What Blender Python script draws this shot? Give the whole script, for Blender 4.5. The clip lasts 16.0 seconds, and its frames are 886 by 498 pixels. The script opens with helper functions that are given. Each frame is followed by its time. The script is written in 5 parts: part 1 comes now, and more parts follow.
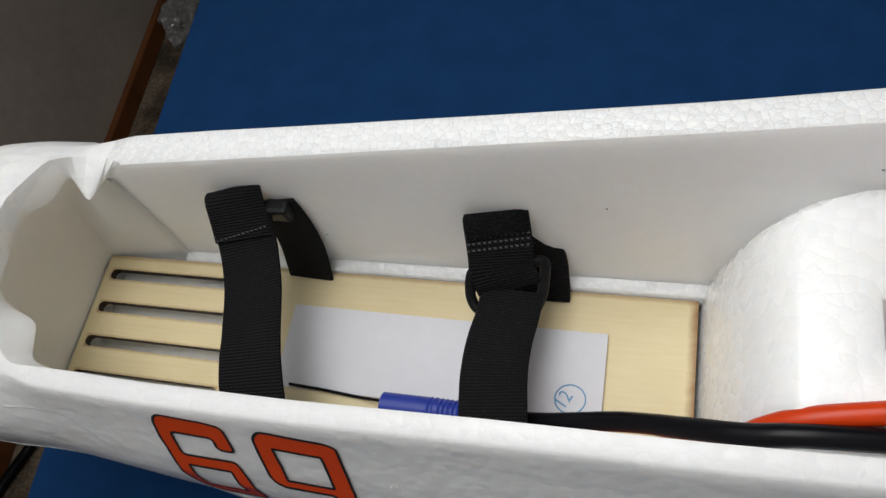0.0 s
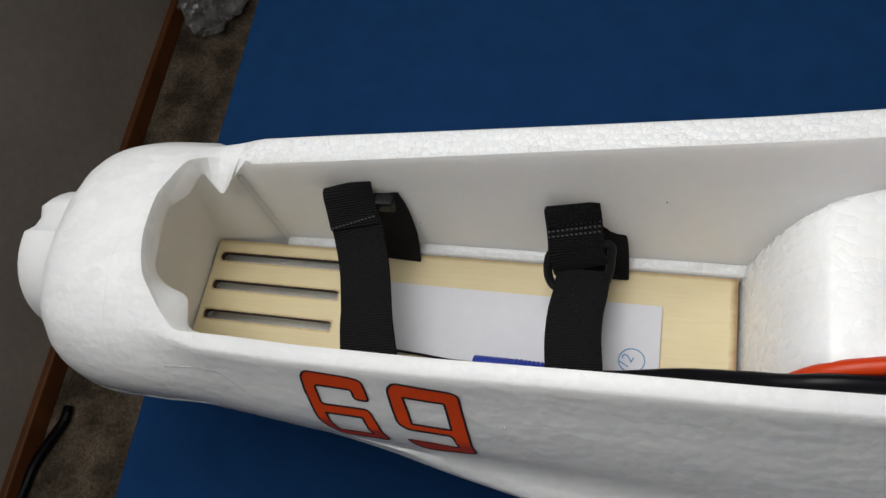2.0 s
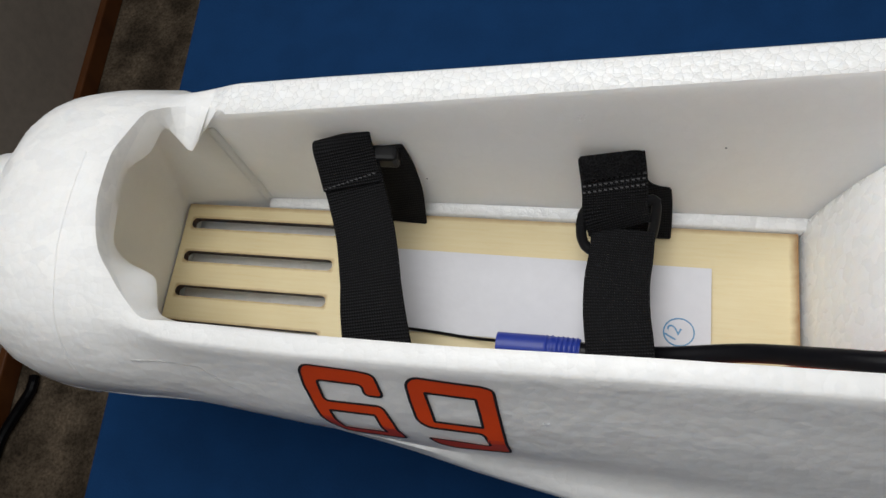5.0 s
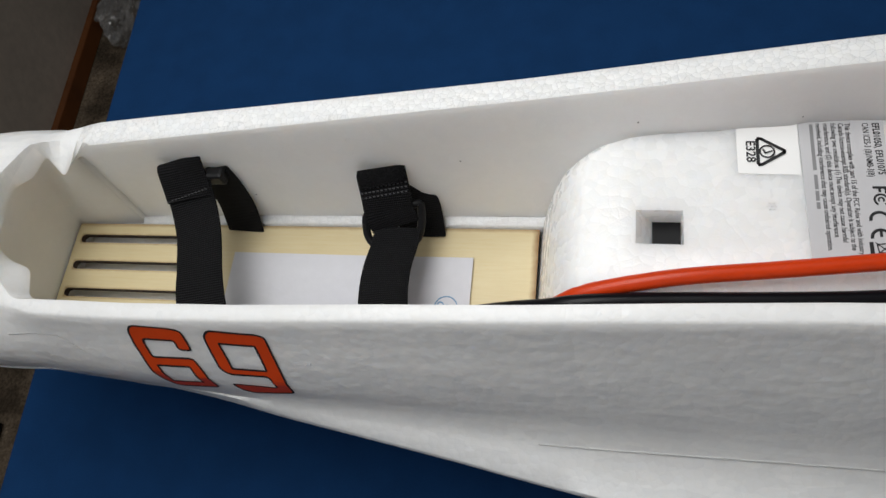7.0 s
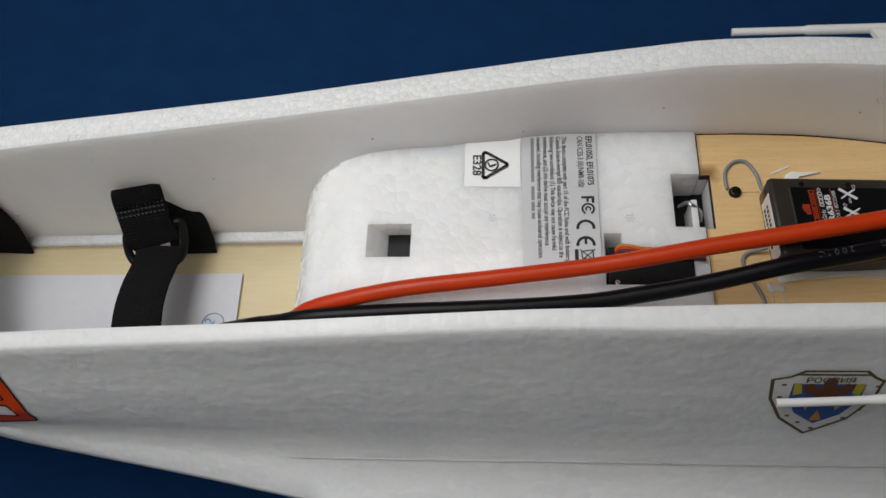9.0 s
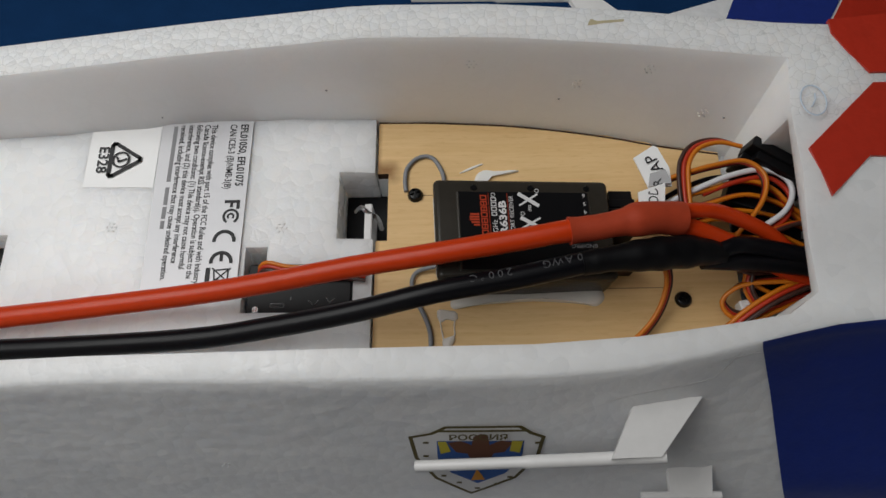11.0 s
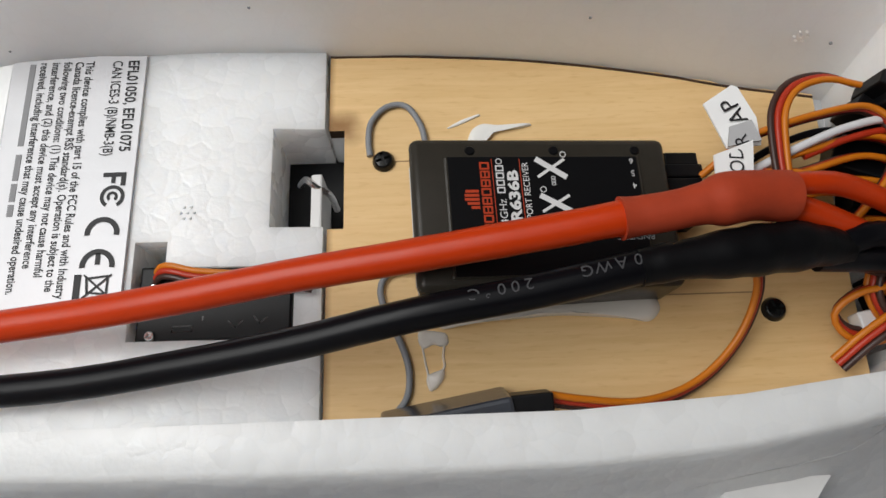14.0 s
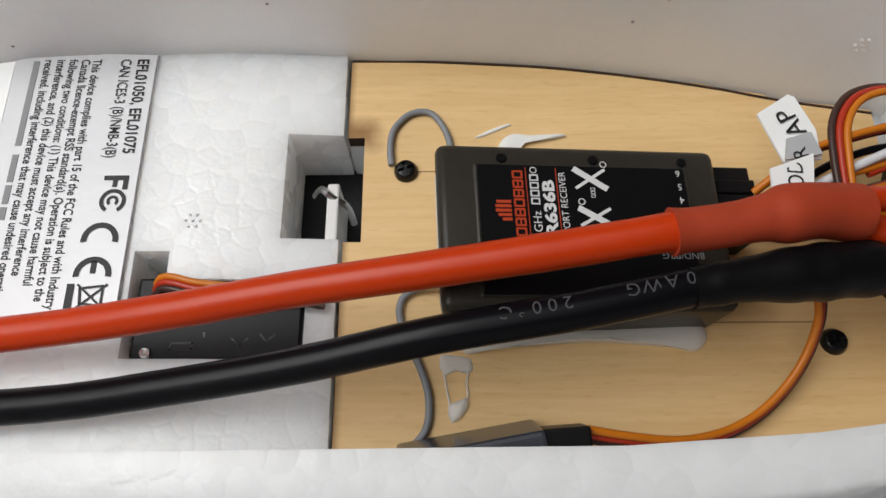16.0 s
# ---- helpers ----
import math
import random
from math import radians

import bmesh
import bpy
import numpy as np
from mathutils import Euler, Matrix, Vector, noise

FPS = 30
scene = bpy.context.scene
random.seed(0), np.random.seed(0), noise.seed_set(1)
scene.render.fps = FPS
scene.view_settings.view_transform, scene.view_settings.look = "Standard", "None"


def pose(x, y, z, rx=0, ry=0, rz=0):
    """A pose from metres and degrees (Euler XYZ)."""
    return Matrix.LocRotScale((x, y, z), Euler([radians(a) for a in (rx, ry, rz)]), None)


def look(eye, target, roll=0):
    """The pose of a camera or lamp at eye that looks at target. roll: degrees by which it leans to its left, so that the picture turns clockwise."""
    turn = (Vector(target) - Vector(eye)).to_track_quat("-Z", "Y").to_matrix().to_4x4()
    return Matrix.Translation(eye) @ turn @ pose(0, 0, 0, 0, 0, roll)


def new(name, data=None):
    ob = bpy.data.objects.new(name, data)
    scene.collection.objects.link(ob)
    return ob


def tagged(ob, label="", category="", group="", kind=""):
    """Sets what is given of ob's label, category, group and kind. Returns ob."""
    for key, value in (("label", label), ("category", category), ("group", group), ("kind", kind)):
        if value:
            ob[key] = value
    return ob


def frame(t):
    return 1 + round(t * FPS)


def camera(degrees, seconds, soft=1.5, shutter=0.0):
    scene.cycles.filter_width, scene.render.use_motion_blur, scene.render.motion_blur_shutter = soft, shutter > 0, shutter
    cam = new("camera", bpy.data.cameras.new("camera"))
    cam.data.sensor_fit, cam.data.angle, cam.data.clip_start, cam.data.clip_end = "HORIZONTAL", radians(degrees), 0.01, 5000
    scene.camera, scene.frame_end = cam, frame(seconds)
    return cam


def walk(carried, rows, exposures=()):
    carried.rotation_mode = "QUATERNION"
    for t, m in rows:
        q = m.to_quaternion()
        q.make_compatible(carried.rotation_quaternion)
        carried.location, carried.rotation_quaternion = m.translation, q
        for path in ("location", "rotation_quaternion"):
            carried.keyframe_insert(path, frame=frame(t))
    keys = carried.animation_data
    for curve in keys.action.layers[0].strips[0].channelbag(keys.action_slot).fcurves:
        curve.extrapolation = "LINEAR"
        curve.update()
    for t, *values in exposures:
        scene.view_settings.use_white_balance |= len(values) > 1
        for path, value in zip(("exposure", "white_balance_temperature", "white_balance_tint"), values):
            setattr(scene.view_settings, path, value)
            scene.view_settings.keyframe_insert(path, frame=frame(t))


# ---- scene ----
cam = camera(61.1, 16.0)
# seconds, eye (metres), yaw, pitch and roll (degrees)
PATH = [
    (0, -0.01180, -0.09497, 0.23232, 34.947, -60.605, -27.512),
    (0.5, -0.02607, -0.10234, 0.24369, 37.759, -59.885, -29.964),
    (1, -0.02936, -0.11434, 0.25950, 40.073, -58.917, -31.881),
    (1.5, -0.02493, -0.12077, 0.27531, 40.975, -58.688, -33.133),
    (2, -0.02937, -0.11658, 0.27931, 36.106, -62.003, -28.549),
    (2.5, -0.04162, -0.10877, 0.25742, 33.617, -64.824, -27.434),
    (3, -0.05467, -0.09976, 0.24368, 33.191, -65.591, -27.225),
    (3.5, -0.06009, -0.09506, 0.23790, 34.614, -66.823, -28.326),
    (4, -0.05954, -0.09280, 0.23640, 35.263, -67.295, -29.033),
    (6.5, -0.00584, -0.12762, 0.27908, 34.064, -63.733, -29.369),
    (7, 0.03037, -0.13663, 0.28676, 29.268, -63.114, -25.400),
    (7.5, 0.05792, -0.13626, 0.28896, 22.707, -63.651, -20.786),
    (8, 0.06089, -0.13610, 0.28629, 20.709, -64.053, -19.072),
    (8.5, 0.06911, -0.13391, 0.28602, 19.299, -64.604, -17.733),
    (9, 0.09322, -0.13031, 0.28411, 15.598, -65.143, -14.994),
    (9.5, 0.12298, -0.12376, 0.28005, 10.943, -66.079, -10.325),
    (10, 0.16089, -0.11283, 0.26866, 7.900, -67.207, -8.524),
    (12.5, 0.18100, -0.07983, 0.19083, -0.223, -68.085, -0.544),
    (13, 0.17749, -0.06992, 0.18358, -0.522, -68.845, -0.392),
    (13.5, 0.17622, -0.06665, 0.18317, -0.635, -70.972, -0.623),
    (14, 0.17452, -0.06745, 0.18075, -0.474, -71.656, -1.360),
    (14.5, 0.17641, -0.06932, 0.18041, 0.470, -72.054, -2.503),
    (15, 0.17613, -0.07051, 0.17865, 0.951, -72.130, -2.809),
    (15.5, 0.17363, -0.07398, 0.17951, 1.968, -71.368, -3.350),
    (16, 0.17205, -0.06708, 0.16845, 1.860, -68.731, -2.151),
]


def eye_pose(x, y, z, yaw, pitch, roll):
    a, b = radians(yaw), radians(pitch)
    ahead = Vector((-math.sin(a) * math.cos(b), math.cos(a) * math.cos(b), math.sin(b)))
    return look((x, y, z), Vector((x, y, z)) + ahead, roll)


walk(cam, [(t, eye_pose(x, y, z, a, b, c)) for t, x, y, z, a, b, c in PATH],
     exposures=[(0.0, -0.25), (0.5, -0.38), (1.5, -0.33), (2.5, -0.34), (4.0, -0.29), (6.5, -0.17), (7.0, -0.23), (7.5, -0.37), (9.0, -0.54), (10.0, -0.69), (11.3, -0.55), (12.5, -0.22), (14.0, -0.11), (15.0, -0.01), (15.5, 0.0), (16.0, -0.11)])

# ---- light: a workroom with one large soft ceiling panel over the table, and an added unseen lamp ----
world = bpy.data.worlds.new("world")
scene.world = world
world.use_nodes = True
world.node_tree.nodes["Background"].inputs[0].default_value = (0.8, 0.87, 1.0, 1)
world.node_tree.nodes["Background"].inputs[1].default_value = 0.02

def panel(name, wide, deep, watts, tone, eye, target):
    """A soft rectangular lamp."""
    data = bpy.data.lights.new(name, "AREA")
    data.shape, data.size, data.size_y, data.energy, data.color = "RECTANGLE", wide, deep, watts, tone
    new(name, data).matrix_world = look(eye, target)


panel("ceiling_panel_light", 1.5, 1.5, 8.3, (0.975, 0.985, 0.985), (-0.45, 0.04, 1.08), (-0.02, 0.0, 0.0))
# Unseen lamp added close above, left of centre, so brightness falls off rightward.
panel("added_lamp_light", 0.42, 0.26, 2.2, (0.985, 0.985, 0.965), (-0.12, 0.02, 0.54), (0.0, 0.0, 0.0))


# ---- materials ----
def material(name, base, rough=0.6, metal=0.0, spec=0.5):
    m = bpy.data.materials.new(name)
    m.use_nodes = True
    b = m.node_tree.nodes["Principled BSDF"]
    b.inputs["Base Color"].default_value = (*base, 1)
    b.inputs["Roughness"].default_value = rough
    b.inputs["Metallic"].default_value = metal
    b.inputs["Specular IOR Level"].default_value = spec
    return m


def node(m, kind, **values):
    n = m.node_tree.nodes.new(kind)
    for key, value in values.items():
        n.inputs[key.replace("_", " ")].default_value = value
    return n


def wire_up(m, a, out, b, inp):
    m.node_tree.links.new(a.outputs[out], b.inputs[inp])


def bsdf(m):
    return m.node_tree.nodes["Principled BSDF"]


def coords(m, stretch=(1, 1, 1)):
    c = node(m, "ShaderNodeTexCoord")
    s = node(m, "ShaderNodeMapping")
    s.inputs["Scale"].default_value = stretch
    wire_up(m, c, "Object", s, "Vector")
    return s


def ramp(m, a, out, low, high, p0=0.0, p1=1.0):
    r = m.node_tree.nodes.new("ShaderNodeValToRGB")
    r.color_ramp.elements[0].position, r.color_ramp.elements[1].position = p0, p1
    r.color_ramp.elements[0].color, r.color_ramp.elements[1].color = (*low, 1), (*high, 1)
    wire_up(m, a, out, r, "Fac")
    return r


def mix(m, kind, fac, a, b):
    n = m.node_tree.nodes.new("ShaderNodeMix")
    n.data_type, n.blend_type = "RGBA", kind
    n.inputs[0].default_value = fac
    wire_up(m, a[0], a[1], n, 6)
    wire_up(m, b[0], b[1], n, 7)
    return n


def bump(m, a, out, strength, distance, after=None):
    n = node(m, "ShaderNodeBump", Strength=strength, Distance=distance)
    wire_up(m, a, out, n, "Height")
    if after:
        wire_up(m, after, "Normal", n, "Normal")
    return n


def foam_material(name, base, size, relief, line, gloss, cells=0.95, ripple=0.0, glint=0.0, soft=0.7, crease=0.42):
    """Moulded bead foam: cells of a few millimetres with fine seams between them, over soft unevenness."""
    m = material(name, base, gloss)
    c = coords(m)
    n0 = node(m, "ShaderNodeTexNoise", Scale=420.0, Detail=2.0)
    wire_up(m, c, "Vector", n0, "Vector")
    warp = m.node_tree.nodes.new("ShaderNodeVectorMath")
    warp.operation = "MULTIPLY_ADD"
    wire_up(m, n0, "Color", warp, 0)
    warp.inputs[1].default_value = (0.0012, 0.0012, 0.0012)
    wire_up(m, c, "Vector", warp, 2)
    v = node(m, "ShaderNodeTexVoronoi", Scale=size, Randomness=0.8)
    v.feature = "DISTANCE_TO_EDGE"
    wire_up(m, warp, 0, v, "Vector")
    cell = node(m, "ShaderNodeTexVoronoi", Scale=size, Randomness=0.8)
    wire_up(m, warp, 0, cell, "Vector")
    pillow = node(m, "ShaderNodeTexVoronoi", Scale=size, Randomness=0.8)
    pillow.feature = "SMOOTH_F1"
    wire_up(m, warp, 0, pillow, "Vector")
    seam = ramp(m, v, "Distance", (line, line, line), (1, 1, 1), 0.0, 0.05)
    tone = node(m, "ShaderNodeTexNoise", Scale=35.0, Detail=4.0)
    wire_up(m, c, "Vector", tone, "Vector")
    t = ramp(m, tone, "Fac", tuple(x * 0.98 for x in base), tuple(min(x * 1.01, 0.97) for x in base), 0.3, 0.7)
    col = mix(m, "MULTIPLY", 1.0, (t, 0), (seam, 0))
    sepa = m.node_tree.nodes.new("ShaderNodeSeparateColor")
    wire_up(m, cell, "Color", sepa, 0)
    each = ramp(m, sepa, 0, (cells, cells, cells), (1, 1, 1), 0.0, 1.0)
    col2 = mix(m, "MULTIPLY", 1.0, (col, 2), (each, 0))
    wire_up(m, col2, 2, bsdf(m), "Base Color")
    dome = ramp(m, pillow, "Distance", (1, 1, 1), (0, 0, 0), 0.0, 0.75)
    b1 = bump(m, dome, 0, relief, 0.0012)
    groove = ramp(m, v, "Distance", (0, 0, 0), (1, 1, 1), 0.0, 0.14)
    b1 = bump(m, groove, 0, relief * crease, 0.0005, b1)
    b2 = bump(m, tone, "Fac", 0.016, 0.003, b1)
    if ripple:
        long = node(m, "ShaderNodeTexVoronoi", Scale=1.0)
        swirl = node(m, "ShaderNodeTexNoise", Scale=1.2, Detail=2.0)
        flow = coords(m, (85, 190, 190))
        wire_up(m, flow, "Vector", swirl, "Vector")
        push = m.node_tree.nodes.new("ShaderNodeVectorMath")
        push.operation = "ADD"
        wire_up(m, flow, "Vector", push, 0)
        wire_up(m, swirl, "Color", push, 1)
        wire_up(m, push, 0, long, "Vector")
        b2 = bump(m, long, "Distance", ripple, 0.002, b2)
        own = m.node_tree.nodes.new("ShaderNodeSeparateColor")
        wire_up(m, long, "Color", own, 0)
        tint = ramp(m, own, 0, (0.93, 0.935, 0.945), (1, 1, 1), 0.0, 1.0)
        wire_up(m, mix(m, "MULTIPLY", 1.0, (col2, 2), (tint, 0)), 2, bsdf(m), "Base Color")
    if glint:
        fine = node(m, "ShaderNodeTexNoise", Scale=1300.0, Detail=2.0)
        wire_up(m, c, "Vector", fine, "Vector")
        b2 = bump(m, fine, "Fac", glint, 0.0004, b2)
    wire_up(m, b2, "Normal", bsdf(m), "Normal")
    r = ramp(m, sepa, 1, (gloss - 0.06,) * 3, (gloss + 0.08,) * 3)
    wire_up(m, r, 0, bsdf(m), "Roughness")
    bsdf(m).inputs["Subsurface Weight"].default_value = soft
    bsdf(m).inputs["Subsurface Scale"].default_value = 1.0
    bsdf(m).inputs["Subsurface Radius"].default_value = (0.014, 0.013, 0.012)
    return m


M = {}
M["foam"] = foam_material("bead_foam", (0.955, 0.955, 0.95), 300.0, 0.14, 0.975, 0.34, 0.97, 0.075, 0.07, 0.35)
M["foam_rim"] = foam_material("bead_foam_rim", (0.955, 0.955, 0.95), 400.0, 0.24, 0.80, 0.26, 0.975, 0.0, 0.25)
M["foam_lip"] = foam_material("bead_foam_lip", (0.955, 0.955, 0.95), 290.0, 0.12, 0.985, 0.32, 0.965, 0.0, 0.12, 0.5)
M["foam_smooth"] = foam_material("moulded_foam", (0.955, 0.952, 0.945), 270.0, 0.035, 0.985, 0.42, 0.985, 0.0, 0.06)
M["foam_deck"] = foam_material("bead_foam_deck", (0.955, 0.955, 0.955), 270.0, 0.055, 0.972, 0.27, 0.955, 0.0, 0.08, 0.7, 1.1)
M["foam_ledge"] = foam_material("bead_foam_ledge", (0.955, 0.955, 0.95), 340.0, 0.24, 0.93, 0.24, 0.965, 0.0, 0.2, 0.6)


def wood_material(name, light, dark, along=(6, 90, 90), gloss=0.55, pore=1.0):
    m = material(name, light, gloss)
    c = coords(m, along)
    n = node(m, "ShaderNodeTexNoise", Scale=9.0, Detail=6.0, Roughness=0.6, Distortion=0.4)
    wire_up(m, c, "Vector", n, "Vector")
    r = ramp(m, n, "Fac", dark, light, 0.32, 0.62)
    c2 = coords(m)
    big = node(m, "ShaderNodeTexNoise", Scale=16.0, Detail=3.0)
    wire_up(m, c2, "Vector", big, "Vector")
    r2 = ramp(m, big, "Fac", (0.9, 0.88, 0.84), (1, 1, 1), 0.35, 0.65)
    x = mix(m, "MULTIPLY", 1.0, (r, 0), (r2, 0))
    pores = node(m, "ShaderNodeTexNoise", Scale=1.0, Detail=2.0)
    wire_up(m, coords(m, (260, 1500, 1500)), "Vector", pores, "Vector")
    flecks = ramp(m, pores, "Fac", (pore, pore * 0.97, pore * 0.93), (1, 1, 1), 0.30, 0.42)
    x = mix(m, "MULTIPLY", 1.0, (x, 2), (flecks, 0))
    wire_up(m, x, 2, bsdf(m), "Base Color")
    wire_up(m, bump(m, n, "Fac", 0.03, 0.0003), "Normal", bsdf(m), "Normal")
    return m


def scorched(m, spots, tone):
    """Laser scorch on plywood: brown halos round the cuts. Each spot: lengths in metres of a segment's ends and the halo's reach."""
    tex = node(m, "ShaderNodeTexCoord")
    rough = node(m, "ShaderNodeTexNoise", Scale=260.0, Detail=3.0)
    wire_up(m, tex, "Object", rough, "Vector")
    last = m.node_tree.links[0]
    for link in m.node_tree.links:
        if link.to_socket == bsdf(m).inputs["Base Color"]:
            last = link
    source = last.from_socket
    for (x0, x1, y0, y1), reach, full in spots:
        off = m.node_tree.nodes.new("ShaderNodeVectorMath")
        off.operation = "SUBTRACT"
        off.inputs[1].default_value = ((x0 + x1) / 2, (y0 + y1) / 2, 0)
        wire_up(m, tex, "Object", off, 0)
        size = m.node_tree.nodes.new("ShaderNodeVectorMath")
        size.operation = "ABSOLUTE"
        wire_up(m, off, 0, size, 0)
        less = m.node_tree.nodes.new("ShaderNodeVectorMath")
        less.operation = "SUBTRACT"
        less.inputs[1].default_value = ((x1 - x0) / 2, (y1 - y0) / 2, 1.0)
        wire_up(m, size, 0, less, 0)
        clip = m.node_tree.nodes.new("ShaderNodeVectorMath")
        clip.operation = "MAXIMUM"
        clip.inputs[1].default_value = (0, 0, 0)
        wire_up(m, less, 0, clip, 0)
        far = m.node_tree.nodes.new("ShaderNodeVectorMath")
        far.operation = "LENGTH"
        wire_up(m, clip, 0, far, 0)
        uneven = m.node_tree.nodes.new("ShaderNodeMath")
        uneven.operation = "MULTIPLY_ADD"
        uneven.inputs[1].default_value = reach * 0.7
        wire_up(m, rough, "Fac", uneven, 0)
        wire_up(m, far, "Value", uneven, 2)
        halo = ramp(m, uneven, 0, (full,) * 3, (0, 0, 0), 0.0, 1.0)
        fit_range = node(m, "ShaderNodeMapRange")
        fit_range.inputs["From Min"].default_value = reach * 0.2
        fit_range.inputs["From Max"].default_value = reach * 1.35
        wire_up(m, uneven, 0, fit_range, "Value")
        wire_up(m, fit_range, 0, halo, "Fac")
        brown = m.node_tree.nodes.new("ShaderNodeMix")
        brown.data_type = "RGBA"
        brown.inputs[7].default_value = (*tone, 1)
        wire_up(m, halo, 0, brown, 0)
        m.node_tree.links.new(source, brown.inputs[6])
        source = brown.outputs[2]
    m.node_tree.links.new(source, bsdf(m).inputs["Base Color"])


M["ply"] = wood_material("pale_plywood", (0.71, 0.61, 0.38), (0.685, 0.575, 0.34))
M["ply_deck"] = wood_material("birch_plywood", (0.82, 0.565, 0.275), (0.755, 0.50, 0.225), pore=0.94)
scorched(M["ply"], [((-0.0004, 0.002, -0.06, 0.002), 0.0026, 1.0), ((-0.223, 0.0, -0.0006, 0.002), 0.0012, 0.6)]
         + [((-0.2190, -0.1590, y - 0.0019, y + 0.0019), 0.0013, 0.75) for y in (-0.008, -0.0216, -0.0354, -0.049)], (0.25, 0.115, 0.028))
scorched(M["ply_deck"], [((0.1530, 0.1570, 0.0016, 0.0034), 0.0036, 1.0), ((0.1530, 0.1534, -0.06, 0.02), 0.0010, 0.5)], (0.26, 0.12, 0.03))
# Laser char, also the colour of the shaded gap along the wall.
M["burnt_and_gap"] = wood_material("charred_edge_and_gap", (0.055, 0.024, 0.008), (0.02, 0.009, 0.005))
M["skirting"] = wood_material("stained_wood", (0.22, 0.075, 0.018), (0.13, 0.040, 0.010), (1, 1, 1))


def grainy(name, base, rough, scale, depth, low=0.8, spec=0.5, metal=0.0, strength=0.4):
    m = material(name, base, rough, metal, spec)
    c = coords(m)
    n = node(m, "ShaderNodeTexNoise", Scale=scale, Detail=5.0, Roughness=0.6)
    wire_up(m, c, "Vector", n, "Vector")
    big = node(m, "ShaderNodeTexNoise", Scale=scale * 0.07, Detail=3.0)
    wire_up(m, c, "Vector", big, "Vector")
    r = ramp(m, n, "Fac", tuple(x * low for x in base), base, 0.3, 0.7)
    r2 = ramp(m, big, "Fac", (low, low, low), (1, 1, 1), 0.35, 0.65)
    x = mix(m, "MULTIPLY", 1.0, (r, 0), (r2, 0))
    wire_up(m, x, 2, bsdf(m), "Base Color")
    wire_up(m, bump(m, n, "Fac", strength, depth), "Normal", bsdf(m), "Normal")
    return m


M["felt"] = grainy("blue_felt", (0.008, 0.044, 0.138), 0.95, 900.0, 0.0006, 0.88, 0.1)
M["carpet"] = grainy("speckled_carpet", (0.36, 0.28, 0.20), 0.95, 220.0, 0.004, 0.35, 0.1)
M["plaster"] = grainy("beige_plaster", (0.64, 0.57, 0.50), 0.9, 60.0, 0.001, 0.85, 0.2)
M["ceiling"] = grainy("white_plaster", (0.7, 0.7, 0.68), 0.9, 60.0, 0.001, 0.9, 0.2)
M["red_rubber"] = grainy("red_silicone", (0.62, 0.047, 0.005), 0.32, 300.0, 0.0002, 0.92, 0.28)
M["red_shrink"] = grainy("red_heat_shrink", (0.55, 0.070, 0.026), 0.6, 260.0, 0.0004, 0.85, 0.25)
M["black_rubber"] = grainy("black_silicone", (0.005, 0.005, 0.0068), 0.30, 300.0, 0.0001, 0.85, 0.16)
M["black_shrink"] = grainy("black_heat_shrink", (0.006, 0.006, 0.007), 0.42, 260.0, 0.0004, 0.85, 0.16)
# Plastic parts, and the black floors that darken the deck cut-outs.
M["black_plastic_and_shade"] = grainy("black_plastic_and_shade", (0.006, 0.006, 0.007), 0.4, 500.0, 0.0001, 0.9, 0.2)
M["smoke_plastic"] = grainy("smoky_plastic", (0.040, 0.035, 0.028), 0.26, 300.0, 0.0001, 0.9, 0.16)
M["panel_black"] = grainy("black_sticker", (0.007, 0.007, 0.008), 0.33, 300.0, 0.0001, 0.9, 0.2)
M["grey_plastic"] = grainy("grey_plastic", (0.055, 0.06, 0.075), 0.22, 300.0, 0.0002, 0.8)
M["blue_plastic"] = grainy("blue_plastic", (0.012, 0.035, 0.30), 0.42, 300.0, 0.0002, 0.9)
M["white_plastic"] = grainy("white_plastic", (0.78, 0.77, 0.76), 0.35, 300.0, 0.0001, 0.95)
M["paper"] = grainy("white_paper", (0.66, 0.66, 0.70), 0.8, 200.0, 0.0003, 0.96)
M["sticker"] = grainy("silver_sticker", (0.64, 0.64, 0.66), 0.40, 120.0, 0.0004, 0.97, 0.5, 0.15)
M["white_sticker"] = grainy("white_sticker", (0.97, 0.97, 0.965), 0.35, 120.0, 0.0004, 0.99)
M["ink"] = material("black_ink", (0.012, 0.012, 0.014), 0.6)
M["ink_grey"] = material("grey_ink", (0.25, 0.25, 0.26), 0.6)
M["ink_blue"] = material("blue_ink", (0.13, 0.30, 0.50), 0.7)
M["ink_white"] = material("white_ink", (0.75, 0.75, 0.75), 0.5)
M["ink_red"] = material("red_ink", (0.50, 0.05, 0.01), 0.5)
M["decal_red"] = grainy("orange_red_decal", (0.74, 0.068, 0.006), 0.4, 200.0, 0.0002, 0.92)
M["paint_red"] = grainy("red_paint", (0.52, 0.030, 0.012), 0.45, 250.0, 0.0006, 0.88)
M["paint_blue"] = grainy("blue_paint", (0.014, 0.035, 0.24), 0.45, 250.0, 0.0006, 0.85)
M["gold"] = material("gold_ink", (0.11, 0.085, 0.02), 0.5)
M["yellow_ink"] = material("yellow_ink", (0.50, 0.42, 0.03), 0.5)
M["amber_ink"] = material("amber_ink", (0.62, 0.26, 0.02), 0.5)
M["shield_blue"] = material("mid_blue_ink", (0.03, 0.10, 0.34), 0.5)
M["shield_red"] = material("dark_red_ink", (0.13, 0.045, 0.015), 0.5)
M["glue"] = material("clear_white_glue", (0.90, 0.86, 0.79), 0.2)
bsdf(M["glue"]).inputs["Transmission Weight"].default_value = 0.25
